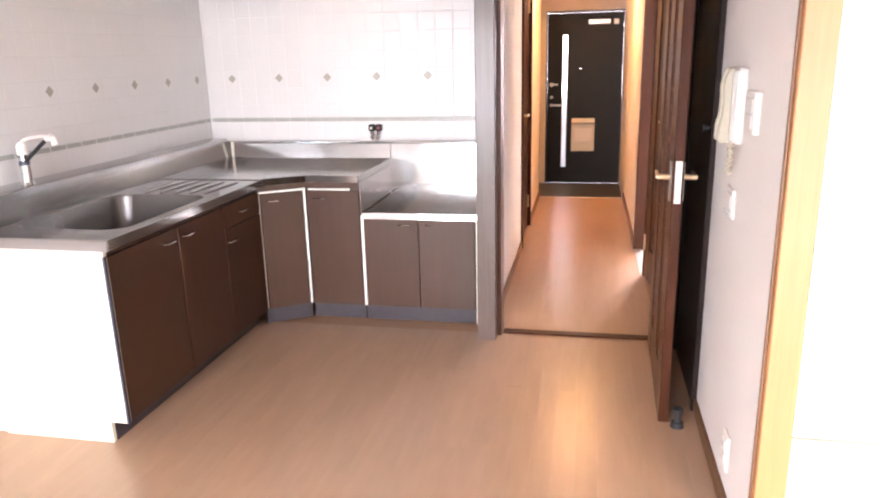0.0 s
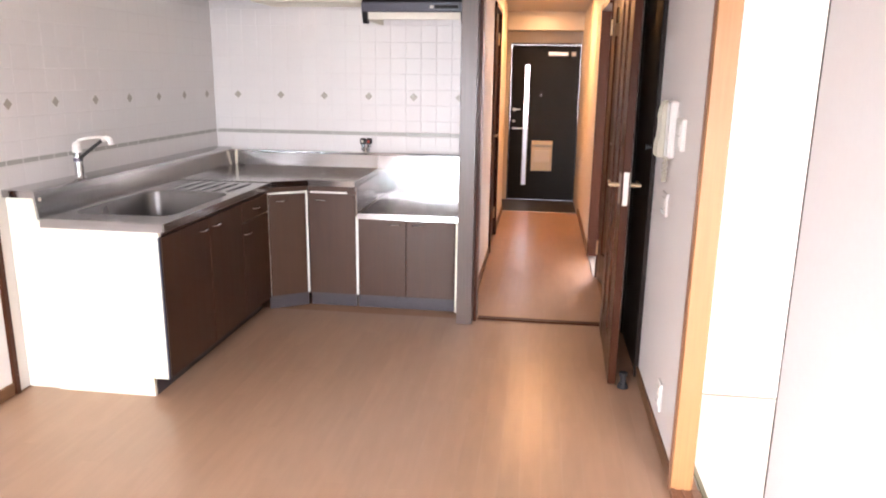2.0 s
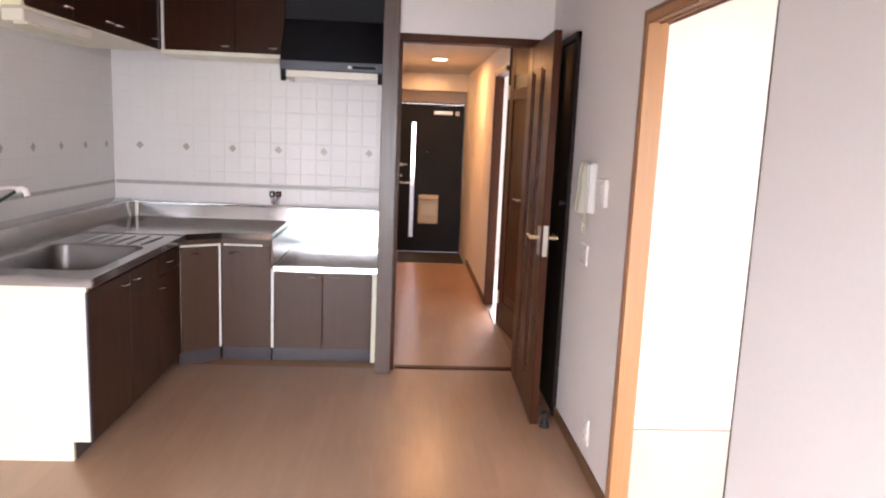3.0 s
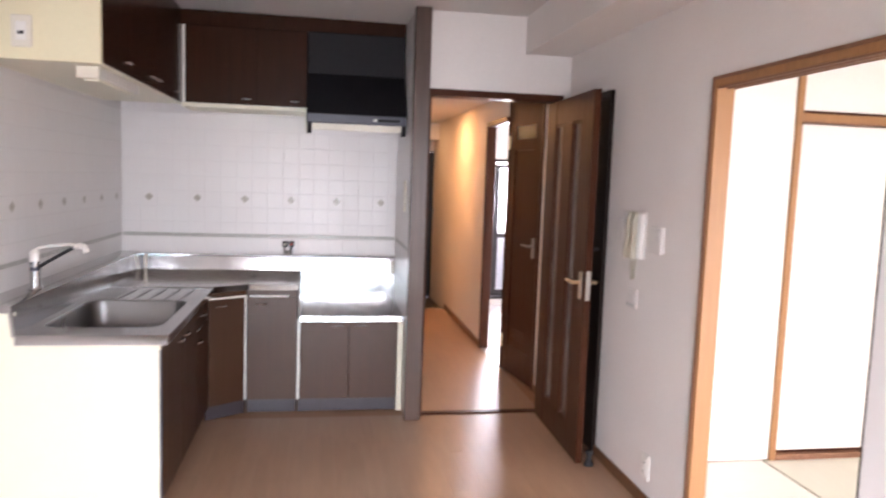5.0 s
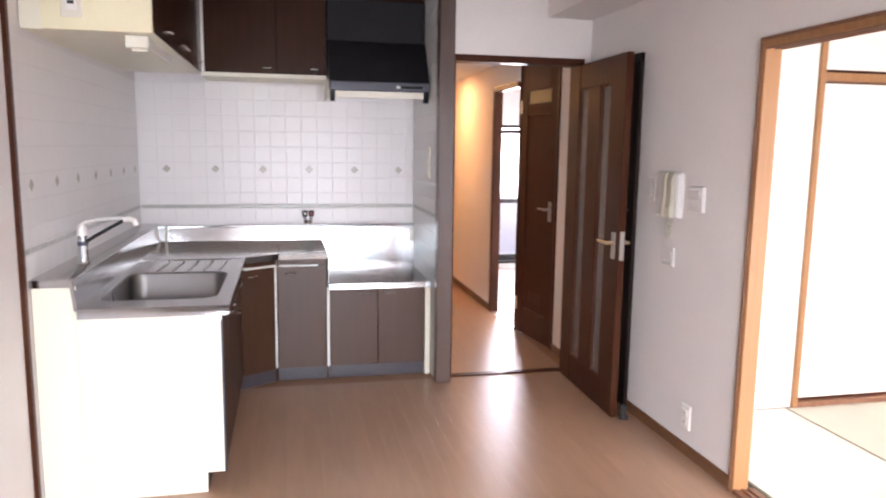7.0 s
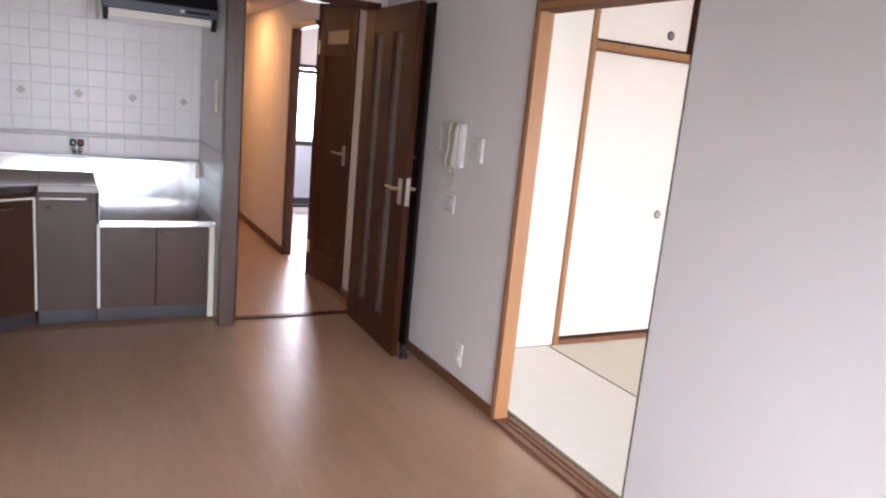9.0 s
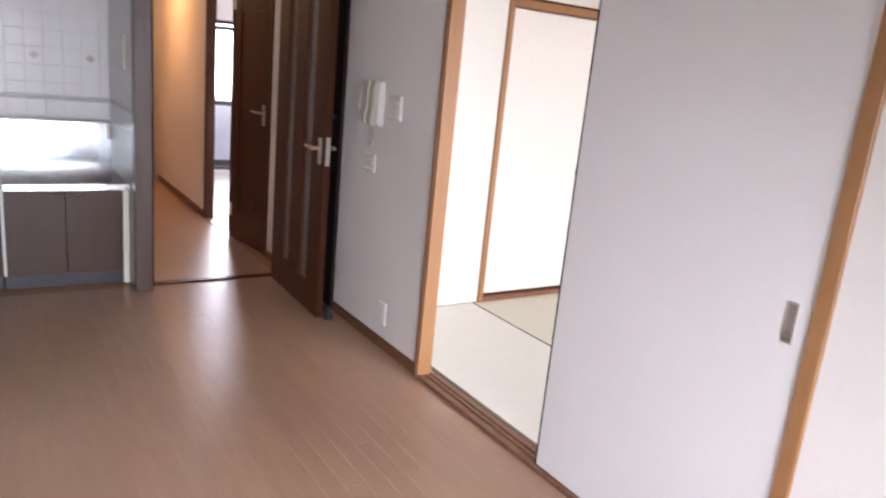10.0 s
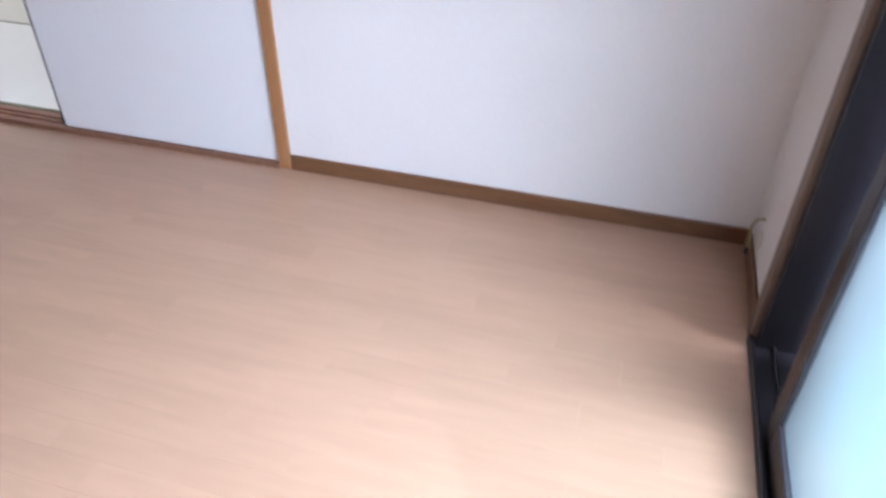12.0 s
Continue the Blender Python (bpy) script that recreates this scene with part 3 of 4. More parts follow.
part("lamp_face", cyl(bmesh.new(), (-0.515, 1.9, HALL_CEIL - 0.0095), (-0.515, 1.9, HALL_CEIL - 0.006), 0.062, n=32), LAMPGLOW, down, "glowing warm lamp face")

# ---------------------------------------------------------------- sliding doors to the tatami room
door_frame("door_frame_sliding", [(-0.012, 0.062, -2.462, -2.436, 0, 1.860), (-0.012, 0.062, -4.236, -4.192, 0, 1.860), (-0.014, 0.064, -4.236, -2.436, 1.824, 1.860)], PINE,
          "honey-coloured wooden frame of the sliding doors")
solid("trim_frame_edge", boxes((-0.018, -0.012, -2.446, -2.433, 0, 1.863), (-0.018, -0.0145, -4.236, -2.446, 1.850, 1.863), bevel=0.001), REDPINE, "darker wooden edge of the sliding door frame", "trim")
sill = thing("sliding_door_sill", (0.06, -3.33, 0), "grooved brown wooden sill of the sliding doors", "sill", kind="structure")
part("board", boxes((-0.014, 0.086, -4.192, -2.462, -0.01, 0.012)), REDPINE, sill)
for a, b in ((-0.014, 0.003), (0.026, 0.033), (0.055, 0.086)):
    part("rib", boxes((a, b, -4.190, -2.464, 0.009, 0.019), bevel=0.002), REDPINE, sill)
track = bmesh.new()
for a in (-0.010, 0.027, 0.056):
    box(track, a, a + 0.006, -4.190, -2.464, 1.817, 1.8245)
solid("trim_upper_track", track, REDPINE, "grooved upper track of the sliding doors", "trim")
for i, x in enumerate((0.003, 0.032)):
    y1 = -3.303 - 0.012 * i
    sl = thing("sliding_door", (x, -3.75, 0.02), "white papered sliding door slid open to one side", "sliding door", group="sliding doors")
    part("panel", boxes((x, x + 0.023, -4.190, y1 - 0.0055, 0.021, 1.818), bevel=0.002), LEAFPAPER, sl)
    part("edge_strip", boxes((x - 0.0006, x + 0.021, y1 - 0.0055, y1, 0.021, 1.818)), BLACKWOOD, sl, "thin dark edge strip")
    if i == 0:
        pl = part("recessed_pull", boxes((x - 0.004, x + 0.001, -4.152, -4.148, 0.826, 0.933), (x - 0.004, x + 0.001, -4.126, -4.122, 0.826, 0.933),
                                         (x - 0.004, x + 0.001, -4.148, -4.126, 0.826, 0.831), (x - 0.004, x + 0.001, -4.148, -4.126, 0.928, 0.933)), SATIN, sl, "satin metal recessed pull")
        part("pull_cup", boxes((x - 0.001, x + 0.0005, -4.148, -4.126, 0.831, 0.928)), SCREW, pl)
        part("pull_latch", cyl(bmesh.new(), (x - 0.005, -4.137, 0.848), (x - 0.001, -4.137, 0.848), 0.008), CHROME, pl)

# ---------------------------------------------------------------- tatami room
for x0, x1, y0, y1 in ((0.088, 0.866, -3.45, -1.663), (0.868, 2.70, -2.53, -1.652), (0.868, 2.70, -3.45, -2.532), (0.088, 1.45, -5.735, -3.452), (1.452, 2.70, -5.735, -3.452)):
    t = thing("tatami_mat", ((x0 + x1) / 2, (y0 + y1) / 2, 0), "pale woven rush tatami mat with a green-brown border", "tatami mat", group="tatami mats")
    part("mat", boxes((x0, x1, y0, y1, 0.0, 0.019), bevel=0.002), TATAMI if y1 - y0 > x1 - x0 else TATAMI_CROSS_SHEEN, t)
    if y1 - y0 > x1 - x0:
        bands = [(x0, x0 + 0.016, y0, y1), (x1 - 0.012, x1, y0, y1)]
    else:
        bands = [(x0, x1, y0, y0 + 0.015), (x0, x1, y1 - 0.015, y1)]
    for b in bands:
        part("border", boxes((*b, 0.010, 0.0215), bevel=0.001), HERI, t, "green-brown cloth border")

cup = thing("closet_post", (0.915, -1.63, 0.02), "honey-coloured wooden closet post", "post")
part("post", boxes((0.898, 0.932, -1.668, -1.55, 0.0, 2.36), bevel=0.003), PINE, cup)
cup2 = thing("closet_post", (1.68, -1.63, 0.02), "dark reddish wooden closet post above the rail", "post")
part("post", boxes((1.655, 1.715, -1.662, -1.55, 1.840, 2.36), bevel=0.003), DARKWOOD, cup2)
rail = thing("closet_rail", (1.8, -1.63, 1.74), "reddish wooden rail between closet doors", "rail")
part("rail", boxes((0.933, 2.70, -1.665, -1.55, 1.797, 1.840), bevel=0.003), PINE, rail)
part("groove_lip", boxes((0.933, 2.70, -1.668, -1.66, 1.788, 1.798), bevel=0.001), REDPINE, rail)
csill = thing("closet_sill", (1.8, -1.63, 0.0), "reddish wooden closet sill", "sill")
part("sill", boxes((0.933, 2.70, -1.668, -1.55, 0.0, 0.050), bevel=0.003), REDPINE, csill)


def pull_ring(parent, x, y, z):
    bm = bmesh.new()
    cyl(bm, (x, y, z), (x, y - 0.004, z), 0.027, 0.025, n=24)
    p = part("round_pull", bm, PULLMETAL, parent, "round dark metal pull")
    part("pull_cup", cyl(bmesh.new(), (x, y - 0.0042, z), (x, y - 0.0052, z), 0.019, n=24), SCREW, p)


for x0, x1, z0, z1, y, px, pz in ((0.934, 1.705, 0.052, 1.790, -1.640, 1.612, 0.840), (1.690, 2.60, 0.052, 1.790, -1.612, 0, 0),
                                  (0.934, 1.655, 1.842, 2.36, -1.640, 1.50, 1.934), (1.716, 2.60, 1.842, 2.36, -1.612, 0, 0)):
    f = thing("fusuma_door", ((x0 + x1) / 2, y, z0), "white paper-covered closet sliding door" if z0 < 1 else "small white paper-covered upper closet door", "closet door", group="closet doors")
    part("panel", boxes((x0 + 0.004, x1 - 0.004, y, y + 0.02, z0 + 0.004, z1 - 0.004), bevel=0.001), FUSUMA, f)
    part("frame", boxes((x0, x0 + 0.006, y - 0.002, y + 0.022, z0, z1), (x1 - 0.012, x1, y - 0.002, y + 0.022, z0, z1), (x0, x1, y - 0.003, y + 0.022, z0, z0 + 0.014)), DARKWOOD, f, "thin dark lacquered frame")
    if pz:
        pull_ring(f, px, y, pz)


# ---------------------------------------------------------------- windows
def window(name, x0, x1, y, z0, z1, inward, label, lining, rail_z=None, pane_mat=FROST, slid=0.0):
    """A two-leaf sliding window in a wall along x. inward: the side of the room along y."""
    w = thing(name, ((x0 + x1) / 2, y, z0), label, "window", kind="structure")
    s = inward
    part("window_frame", boxes((x0, x0 + 0.05, y - s * 0.10, y + s * 0.018, z0, z1), (x1 - 0.05, x1, y - s * 0.10, y + s * 0.018, z0, z1),
                               (x0 + 0.05, x1 - 0.05, y - s * 0.10, y + s * 0.018, z1 - 0.04, z1), bevel=0.003), lining, w)
    part("sill_track", boxes((x0 + 0.05, x1 - 0.05, y - s * 0.12, y + s * 0.022, z0 - 0.005, z0 + 0.014),
                             (x0 + 0.05, x1 - 0.05, y + s * 0.012, y + s * 0.020, z0, z0 + 0.026), (x0 + 0.05, x1 - 0.05, y - s * 0.040, y - s * 0.032, z0, z0 + 0.026), bevel=0.002), SASH, w)
    part("track_lining", boxes((x0 + 0.05, x0 + 0.085, y - s * 0.115, y + s * 0.004, z0 + 0.014, z1 - 0.04), (x1 - 0.085, x1 - 0.05, y - s * 0.115, y + s * 0.004, z0 + 0.014, z1 - 0.04)), SASH, w)
    mid = (x0 + x1) / 2
    for a, b, yy in ((x0 + 0.10, mid + 0.03, y - s * 0.064), (mid - 0.03 - slid, x1 - 0.10 - slid, y - s * 0.012)):
        lo, hi = z0 + 0.028, z1 - 0.055
        leaf = part("sash", boxes((a, a + 0.055, yy - 0.016, yy + 0.016, lo, hi), (b - 0.055, b, yy - 0.016, yy + 0.016, lo, hi),
                                  (a + 0.055, b - 0.055, yy - 0.016, yy + 0.016, lo, lo + 0.075), (a + 0.055, b - 0.055, yy - 0.016, yy + 0.016, hi - 0.045, hi), bevel=0.003), SASH, w)
        spans = [(lo + 0.075, hi - 0.045)]
        if rail_z:
            part("middle_rail", boxes((a + 0.055, b - 0.055, yy - 0.016, yy + 0.016, rail_z - 0.025, rail_z + 0.025), bevel=0.003), SASH, leaf)
            spans = [(lo + 0.075, rail_z - 0.025), (rail_z + 0.025, hi - 0.045)]
        for p0, p1 in spans:
            g = part("pane", boxes((a + 0.055, b - 0.055, yy - 0.003, yy + 0.003, p0, p1)), pane_mat, leaf)
            g.visible_shadow = False
    return w


window("window_1", -2.42, -0.39, YW, 0.0, 2.02, 1, "dark bronze sliding balcony window with pale blue-green glass", SASHFACE, slid=0.26)
# Opaque dark panel added to fill the black gap beside the sash.
screen = thing("window_gap_panel", (-0.64, YW - 0.095, 0.02), "dark panel filling the narrow gap of the window", "insect screen")
part("gap_sheet", boxes((-0.775, -0.545, YW - 0.098, YW - 0.094, 0.03, 1.97)), RUBBER, screen)
part("stile", boxes((-0.795, -0.770, YW - 0.108, YW - 0.086, 0.016, 1.975), (-0.545, -0.527, YW - 0.108, YW - 0.086, 0.016, 1.975), bevel=0.002), SASH, screen)
window("window_2", 0.40, 2.50, YW, 0.0, 2.02, 1, "sliding balcony window of the tatami room", PINE, pane_mat=CLEARFROST)
window("window_3", 0.42, 2.08, 3.10, 0.06, 1.69, -1, "dark framed frosted bedroom window in two lights", SASH, rail_z=0.80, pane_mat=CLEARFROST)


# ---------------------------------------------------------------- kitchen units
YE = -2.043     # end of the sink run


def bar_handle(parent, a, b, out):
    """A small bowed chrome handle between two points; out is the way it stands off."""
    a, b, out = Vector(a), Vector(b), Vector(out)
    pts = [a, a + out * 0.8 + (b - a) * 0.08, a + out + (b - a) * 0.3, a + out + (b - a) * 0.7, b + out * 0.8 - (b - a) * 0.08, b]
    part("handle", tube(pts, 0.0042, 8), CHROME, parent, "small bowed chrome handle")


sink_cab = thing("sink_cabinet", (-2.35, -1.42, 0), "brown woodgrain sink cabinet with a white end panel", "kitchen cabinet", group="kitchen base cabinets")
part("body", boxes((-2.61, -2.112, YE + 0.02, -0.81, 0.10, 0.58), (-2.122, -2.112, YE + 0.02, -0.81, 0.58, 0.745)), LAMINATE, sink_cab)
part("end_panel", boxes((-2.625, -2.162, YE, YE + 0.02, 0.0, 0.75), (-2.162, -2.088, YE, YE + 0.02, 0.085, 0.75), bevel=0.001), WHITELAM, sink_cab, "plain white end panel")
part("end_filler", boxes((-2.781, -2.627, YE + 0.012, YE + 0.03, 0.0, 0.875), bevel=0.001), WHITELAM, sink_cab, "cream filler panel below the ledge")
part("plinth", boxes((-2.175, -2.160, YE + 0.021, -0.80, 0.0, 0.10)), LAMINATE_KICK, sink_cab)
part("edge_trim", boxes((-2.092, -2.084, YE - 0.003, YE + 0.012, 0.085, 0.728), bevel=0.001), HOODLIP, sink_cab, "dark edge strip")
part("top_rail", boxes((-2.112, -2.098, YE + 0.021, -0.81, 0.725, 0.75)), LAMINATE, sink_cab)
for a, b, hy in ((YE + 0.014, -1.572, -1.64), (-1.566, -1.188, -1.50)):
    d = part("door", boxes((-2.110, -2.090, a, b, 0.085, 0.722), bevel=0.0015), LAMINATE, sink_cab)
    bar_handle(d, (-2.091, hy - 0.035, 0.674), (-2.091, hy + 0.035, 0.674), (0.020, 0, 0.0))
d = part("drawer_front", boxes((-2.110, -2.090, -1.182, -0.815, 0.615, 0.722), bevel=0.0015), LAMINATE, sink_cab)
bar_handle(d, (-2.091, -1.035, 0.668), (-2.091, -0.965, 0.668), (0.020, 0, 0.0))
d = part("door", boxes((-2.110, -2.090, -1.182, -0.815, 0.085, 0.609), bevel=0.0015), LAMINATE, sink_cab)
bar_handle(d, (-2.091, -1.165, 0.548), (-2.091, -1.095, 0.548), (0.020, 0, 0.0))

corner_cab = thing("corner_cabinet", (-2.3, -0.4, 0), "brown woodgrain corner cabinet with a slanted door", "kitchen cabinet", group="kitchen base cabinets")
P0, P1 = Vector((-2.098, -0.806, 0)), Vector((-1.896, -0.672, 0))
way = (P1 - P0).normalized()
outw = Vector((way.y, -way.x, 0))


def slab(u0, u1, d0, d1, z0, z1):
    """A slab along the slanted front: u along it, d out of it."""
    quad = [P0 + way * u0 + outw * d0, P0 + way * u1 + outw * d0, P0 + way * u1 + outw * d1, P0 + way * u0 + outw * d1]
    return prism([(q.x, q.y) for q in quad], "z", z0, z1, bevel=0.0012)


L = (P1 - P0).length
part("body", prism([(-2.61, -0.80), (-2.14, -0.80), (-1.905, -0.645), (-1.905, -0.07), (-2.61, -0.07)], "z", 0.10, 0.745), LAMINATE, corner_cab)
part("plinth", slab(0.0, L, -0.03, -0.018, 0.0, 0.10), LAMINATE_KICK, corner_cab)
part("top_rail", slab(0.0, L, -0.02, -0.004, 0.722, 0.75), LAMINATE, corner_cab)
part("white_strip", slab(0.004, L - 0.004, -0.02, -0.001, 0.708, 0.719), WHITEEDGE, corner_cab, "white edge strip")
for u in (-0.004, L - 0.008):
    part("white_strip", slab(u, u + 0.012, -0.02, 0.0, 0.085, 0.72), WHITEEDGE, corner_cab, "white edge strip")
d = part("door", slab(0.012, L - 0.012, -0.018, 0.002, 0.085, 0.705), LAMINATE, corner_cab, "warm brown slanted door")
h0, h1 = P0 + way * 0.045 + outw * 0.001, P0 + way * 0.115 + outw * 0.001
bar_handle(d, (h0.x, h0.y, 0.668), (h1.x, h1.y, 0.668), outw * 0.02)

slim = thing("narrow_cabinet", (-1.74, -0.36, 0), "narrow brown woodgrain base cabinet", "kitchen cabinet", group="kitchen base cabinets")
part("body", boxes((-1.892, -1.598, -0.655, -0.07, 0.10, 0.745)), LAMINATE, slim)
part("plinth", boxes((-1.89, -1.602, -0.648, -0.636, 0.0, 0.10)), LAMINATE_KICK, slim)
part("top_rail", boxes((-1.889, -1.602, -0.672, -0.655, 0.722, 0.75)), LAMINATE, slim)
part("white_strip", boxes((-1.875, -1.650, -0.674, -0.66, 0.709, 0.718)), WHITEEDGE, slim, "white edge strip")
d = part("door", boxes((-1.884, -1.599, -0.676, -0.656, 0.085, 0.706), bevel=0.0015), LAMINATE, slim)
bar_handle(d, (-1.845, -0.676, 0.668), (-1.775, -0.676, 0.668), (0, -0.02, 0))

stove_cab = thing("stove_cabinet", (-1.27, -0.36, 0), "low brown woodgrain stove cabinet with two doors", "kitchen cabinet", group="kitchen base cabinets")
part("body", boxes((-1.580, -0.992, -0.655, -0.04, 0.10, 0.565)), LAMINATE, stove_cab)
part("plinth", boxes((-1.59, -0.992, -0.648, -0.636, 0.0, 0.10)), LAMINATE_KICK, stove_cab)
part("white_strip", boxes((-1.596, -1.582, -0.674, -0.655, 0.085, 0.575)), WHITEEDGE, stove_cab, "white edge strip")
part("side_filler", boxes((-0.990, -0.957, -0.672, -0.64, 0.0, 0.565), bevel=0.001), WHITELAM, stove_cab, "white filler strip at the wall")
for a, b, hx in ((-1.580, -1.290, -1.36), (-1.286, -0.994, -1.215)):
    d = part("door", boxes((a, b, -0.676, -0.656, 0.085, 0.562), bevel=0.0015), LAMINATE, stove_cab)
    bar_handle(d, (hx - 0.035, -0.676, 0.535), (hx + 0.035, -0.676, 0.535), (0, -0.02, 0))

# ---- steel worktop with its sink
top = thing("steel_worktop", (-2.3, -1.0, 0.75), "brushed stainless steel worktop with a sink and raised ledge", "worktop")
BX0, BX1, BY0, BY1, BR = -2.585, -2.125, -1.885, -1.235, 0.075
TX0, TX1, TY0, TY1, TZ = -2.62, -2.060, YE - 0.004, -0.835, 0.786


def bowl_mesh():
    """The sink: a plate with a rounded opening, and the bowl hanging in it."""
    bm = bmesh.new()
    n = 7
    corners = [(BX1 - BR, BY1 - BR, 0), (BX0 + BR, BY1 - BR, 90), (BX0 + BR, BY0 + BR, 180), (BX1 - BR, BY0 + BR, 270)]

    def loop(grow, z, r):
        out = []
        for cx, cy, a0 in corners:
            sx, sy = (1 if a0 in (0, 270) else -1), (1 if a0 in (0, 90) else -1)
            qx, qy = cx + sx * (BR + grow - r), cy + sy * (BR + grow - r)
            for k in range(n + 1):
                a = radians(a0 + 90 * k / n)
                out.append(bm.verts.new((qx + r * math.cos(a), qy + r * math.sin(a), z)))
        return out

    rings = [loop(0.006, TZ, BR + 0.006), loop(0.003, TZ - 0.002, BR + 0.003), loop(0.0, TZ - 0.008, BR), loop(-0.006, TZ - 0.15, BR - 0.006),
             loop(-0.018, TZ - 0.178, BR - 0.016), loop(-0.04, TZ - 0.186, BR - 0.03), loop(-0.16, TZ - 0.190, 0.04)]
    for a, b in zip(rings, rings[1:]):
        for k in range(len(a)):
            j = (k + 1) % len(a)
            bm.faces.new((a[k], a[j], b[j], b[k]))
    bm.faces.new(rings[-1])
    return bm


def plate_mesh():
    bm = bmesh.new()
    n = 7
    corners = [(BX1 - BR, BY1 - BR, 0), (BX0 + BR, BY1 - BR, 90), (BX0 + BR, BY0 + BR, 180), (BX1 - BR, BY0 + BR, 270)]
    outer = [bm.verts.new((x, y, TZ)) for x, y in ((TX1, TY1), (TX0, TY1), (TX0, TY0), (TX1, TY0))]
    arcs = []
    for cx, cy, a0 in corners:
        arcs.append([bm.verts.new((cx + (BR + 0.006) * math.cos(radians(a0 + 90 * k / n)), cy + (BR + 0.006) * math.sin(radians(a0 + 90 * k / n)), TZ)) for k in range(n + 1)])
    for i in range(4):
        for k in range(n):
            bm.faces.new((outer[i], arcs[i][k + 1], arcs[i][k]))
        j = (i + 1) % 4
        bm.faces.new((outer[i], outer[j], arcs[j][0], arcs[i][-1]))
    bmesh.ops.recalc_face_normals(bm, faces=bm.faces[:])
    # turned-down edges
    box(bm, TX1 - 0.001, TX1 + 0.004, TY0 - 0.004, TY1, TZ - 0.036, TZ + 0.003, bevel=0.002)
    return bm


part("sink_top", plate_mesh(), STEEL_TOP, top)
part("front_lip", prism([(TY0 - 0.0065, TZ - 0.036), (TY0 - 0.001, TZ), (TY0 + 0.001, TZ + 0.003), (TY0 + 0.004, TZ + 0.0015), (TY0 + 0.001, TZ - 0.002), (TY0 - 0.001, TZ - 0.036)], "x", TX0, TX1 - 0.0015), STEEL, top)
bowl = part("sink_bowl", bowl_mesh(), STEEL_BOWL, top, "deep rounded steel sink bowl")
drain = cyl(bmesh.new(), (-2.40, -1.56, TZ - 0.1895), (-2.40, -1.56, TZ - 0.186), 0.055, 0.05, n=28)
cyl(drain, (-2.40, -1.56, TZ - 0.186), (-2.40, -1.56, TZ - 0.181), 0.032, n=24)
part("drain", drain, CHROME, bowl)
for i in range(5):
    x = -2.47 + i * 0.075
    rib = tube([(x, -1.185, TZ - 0.003), (x, -1.17, TZ + 0.0015), (x + 0.008, -1.03, TZ + 0.0035), (x + 0.016, -0.91, TZ + 0.0015), (x + 0.018, -0.895, TZ - 0.003)], 0.006, 10)
    part("drain_rib", rib, STEEL_TOP, top)
part("corner_top", prism([(-2.62, -0.832), (-2.060, -0.832), (-2.060, -0.815), (-1.882, -0.694), (-1.882, -0.06), (-2.62, -0.06)], "z", 0.752, 0.790, bevel=0.002), STEEL_TOP, top)
part("narrow_top", boxes((-1.879, -1.592, -0.696, -0.06, 0.752, 0.790), bevel=0.002), STEEL_TOP, top)
part("narrow_side", boxes((-1.590, -1.584, -0.690, -0.035, 0.595, 0.753)), STEEL, top)
# raised ledge along the wall, with a slanted front
part("ledge", prism([(-2.782, 0.875), (-2.782, 0.906), (-2.640, 0.906), (-2.632, 0.902), (-2.618, 0.784), (-2.630, 0.780), (-2.640, 0.875)], "y", YE - 0.006, -0.058), STEEL, top)
part("back_ledge", boxes((-2.756, -0.957, -0.056, -0.001, 0.874, 0.890), bevel=0.002), STEEL, top)
part("back_ledge_front", prism([(-0.066, 0.784), (-0.054, 0.8745), (-0.046, 0.8745), (-0.046, 0.784)], "x", -2.63, -1.594), STEEL, top)
part("stove_back_plate", prism([(-0.066, 0.588), (-0.0655, 0.655), (-0.040, 0.873), (-0.030, 0.873), (-0.030, 0.588)], "x", -1.594, -0.957), STEEL, top)
part("stove_top", boxes((-1.583, -0.957, -0.690, -0.040, 0.572, 0.590), bevel=0.002), STEEL_TOP, top)
part("front_lip", prism([(-0.699, 0.566), (-0.694, 0.597), (-0.6905, 0.598), (-0.6905, 0.566)], "x", -1.580, -0.957), STEEL, top)
part("corner_clip", boxes((-0.985, -0.958, -0.052, -0.040, 0.60, 0.86), bevel=0.002), IVORY, top, "ivory joint cover")
part("seam_cover", boxes((-2.606, -2.590, -0.066, -0.056, 0.79, 0.885), bevel=0.002), IVORY, top)

fx, fy = -2.69, -1.645
fau = thing("kitchen_faucet", (fx, fy, 0.906), "chrome and white single-lever kitchen faucet on the ledge", "faucet")
bm = cyl(bmesh.new(), (fx, fy, 0.906), (fx, fy, 0.918), 0.030, 0.027, n=28)
cyl(bm, (fx, fy, 0.918), (fx, fy, 1.028), 0.020, 0.019, n=28)
part("body", bm, CHROME, fau)
bm = cyl(bmesh.new(), (fx, fy, 1.028), (fx, fy, 1.062), 0.0215, 0.021, n=28)
cyl(bm, (fx, fy, 1.062), (fx, fy, 1.076), 0.021, 0.013, n=28)
part("collar", cyl(bmesh.new(), (fx, fy, 0.985), (fx, fy, 1.003), 0.0212, n=28), HOODLIP, fau, "dark collar")
part("cap", bm, PALEPLASTIC, fau, "white cap")


def along(d, z):
    """A point of the swung-out spout, d from the faucet's axis."""
    return (fx + 0.926 * d, fy - 0.377 * d, z)


part("spout", tube([along(0.012, 0.998), along(0.06, 1.026), along(0.14, 1.068), along(0.195, 1.096), along(0.225, 1.104)], 0.0078, 12), RUBBER, fau, "slanted dark spout")
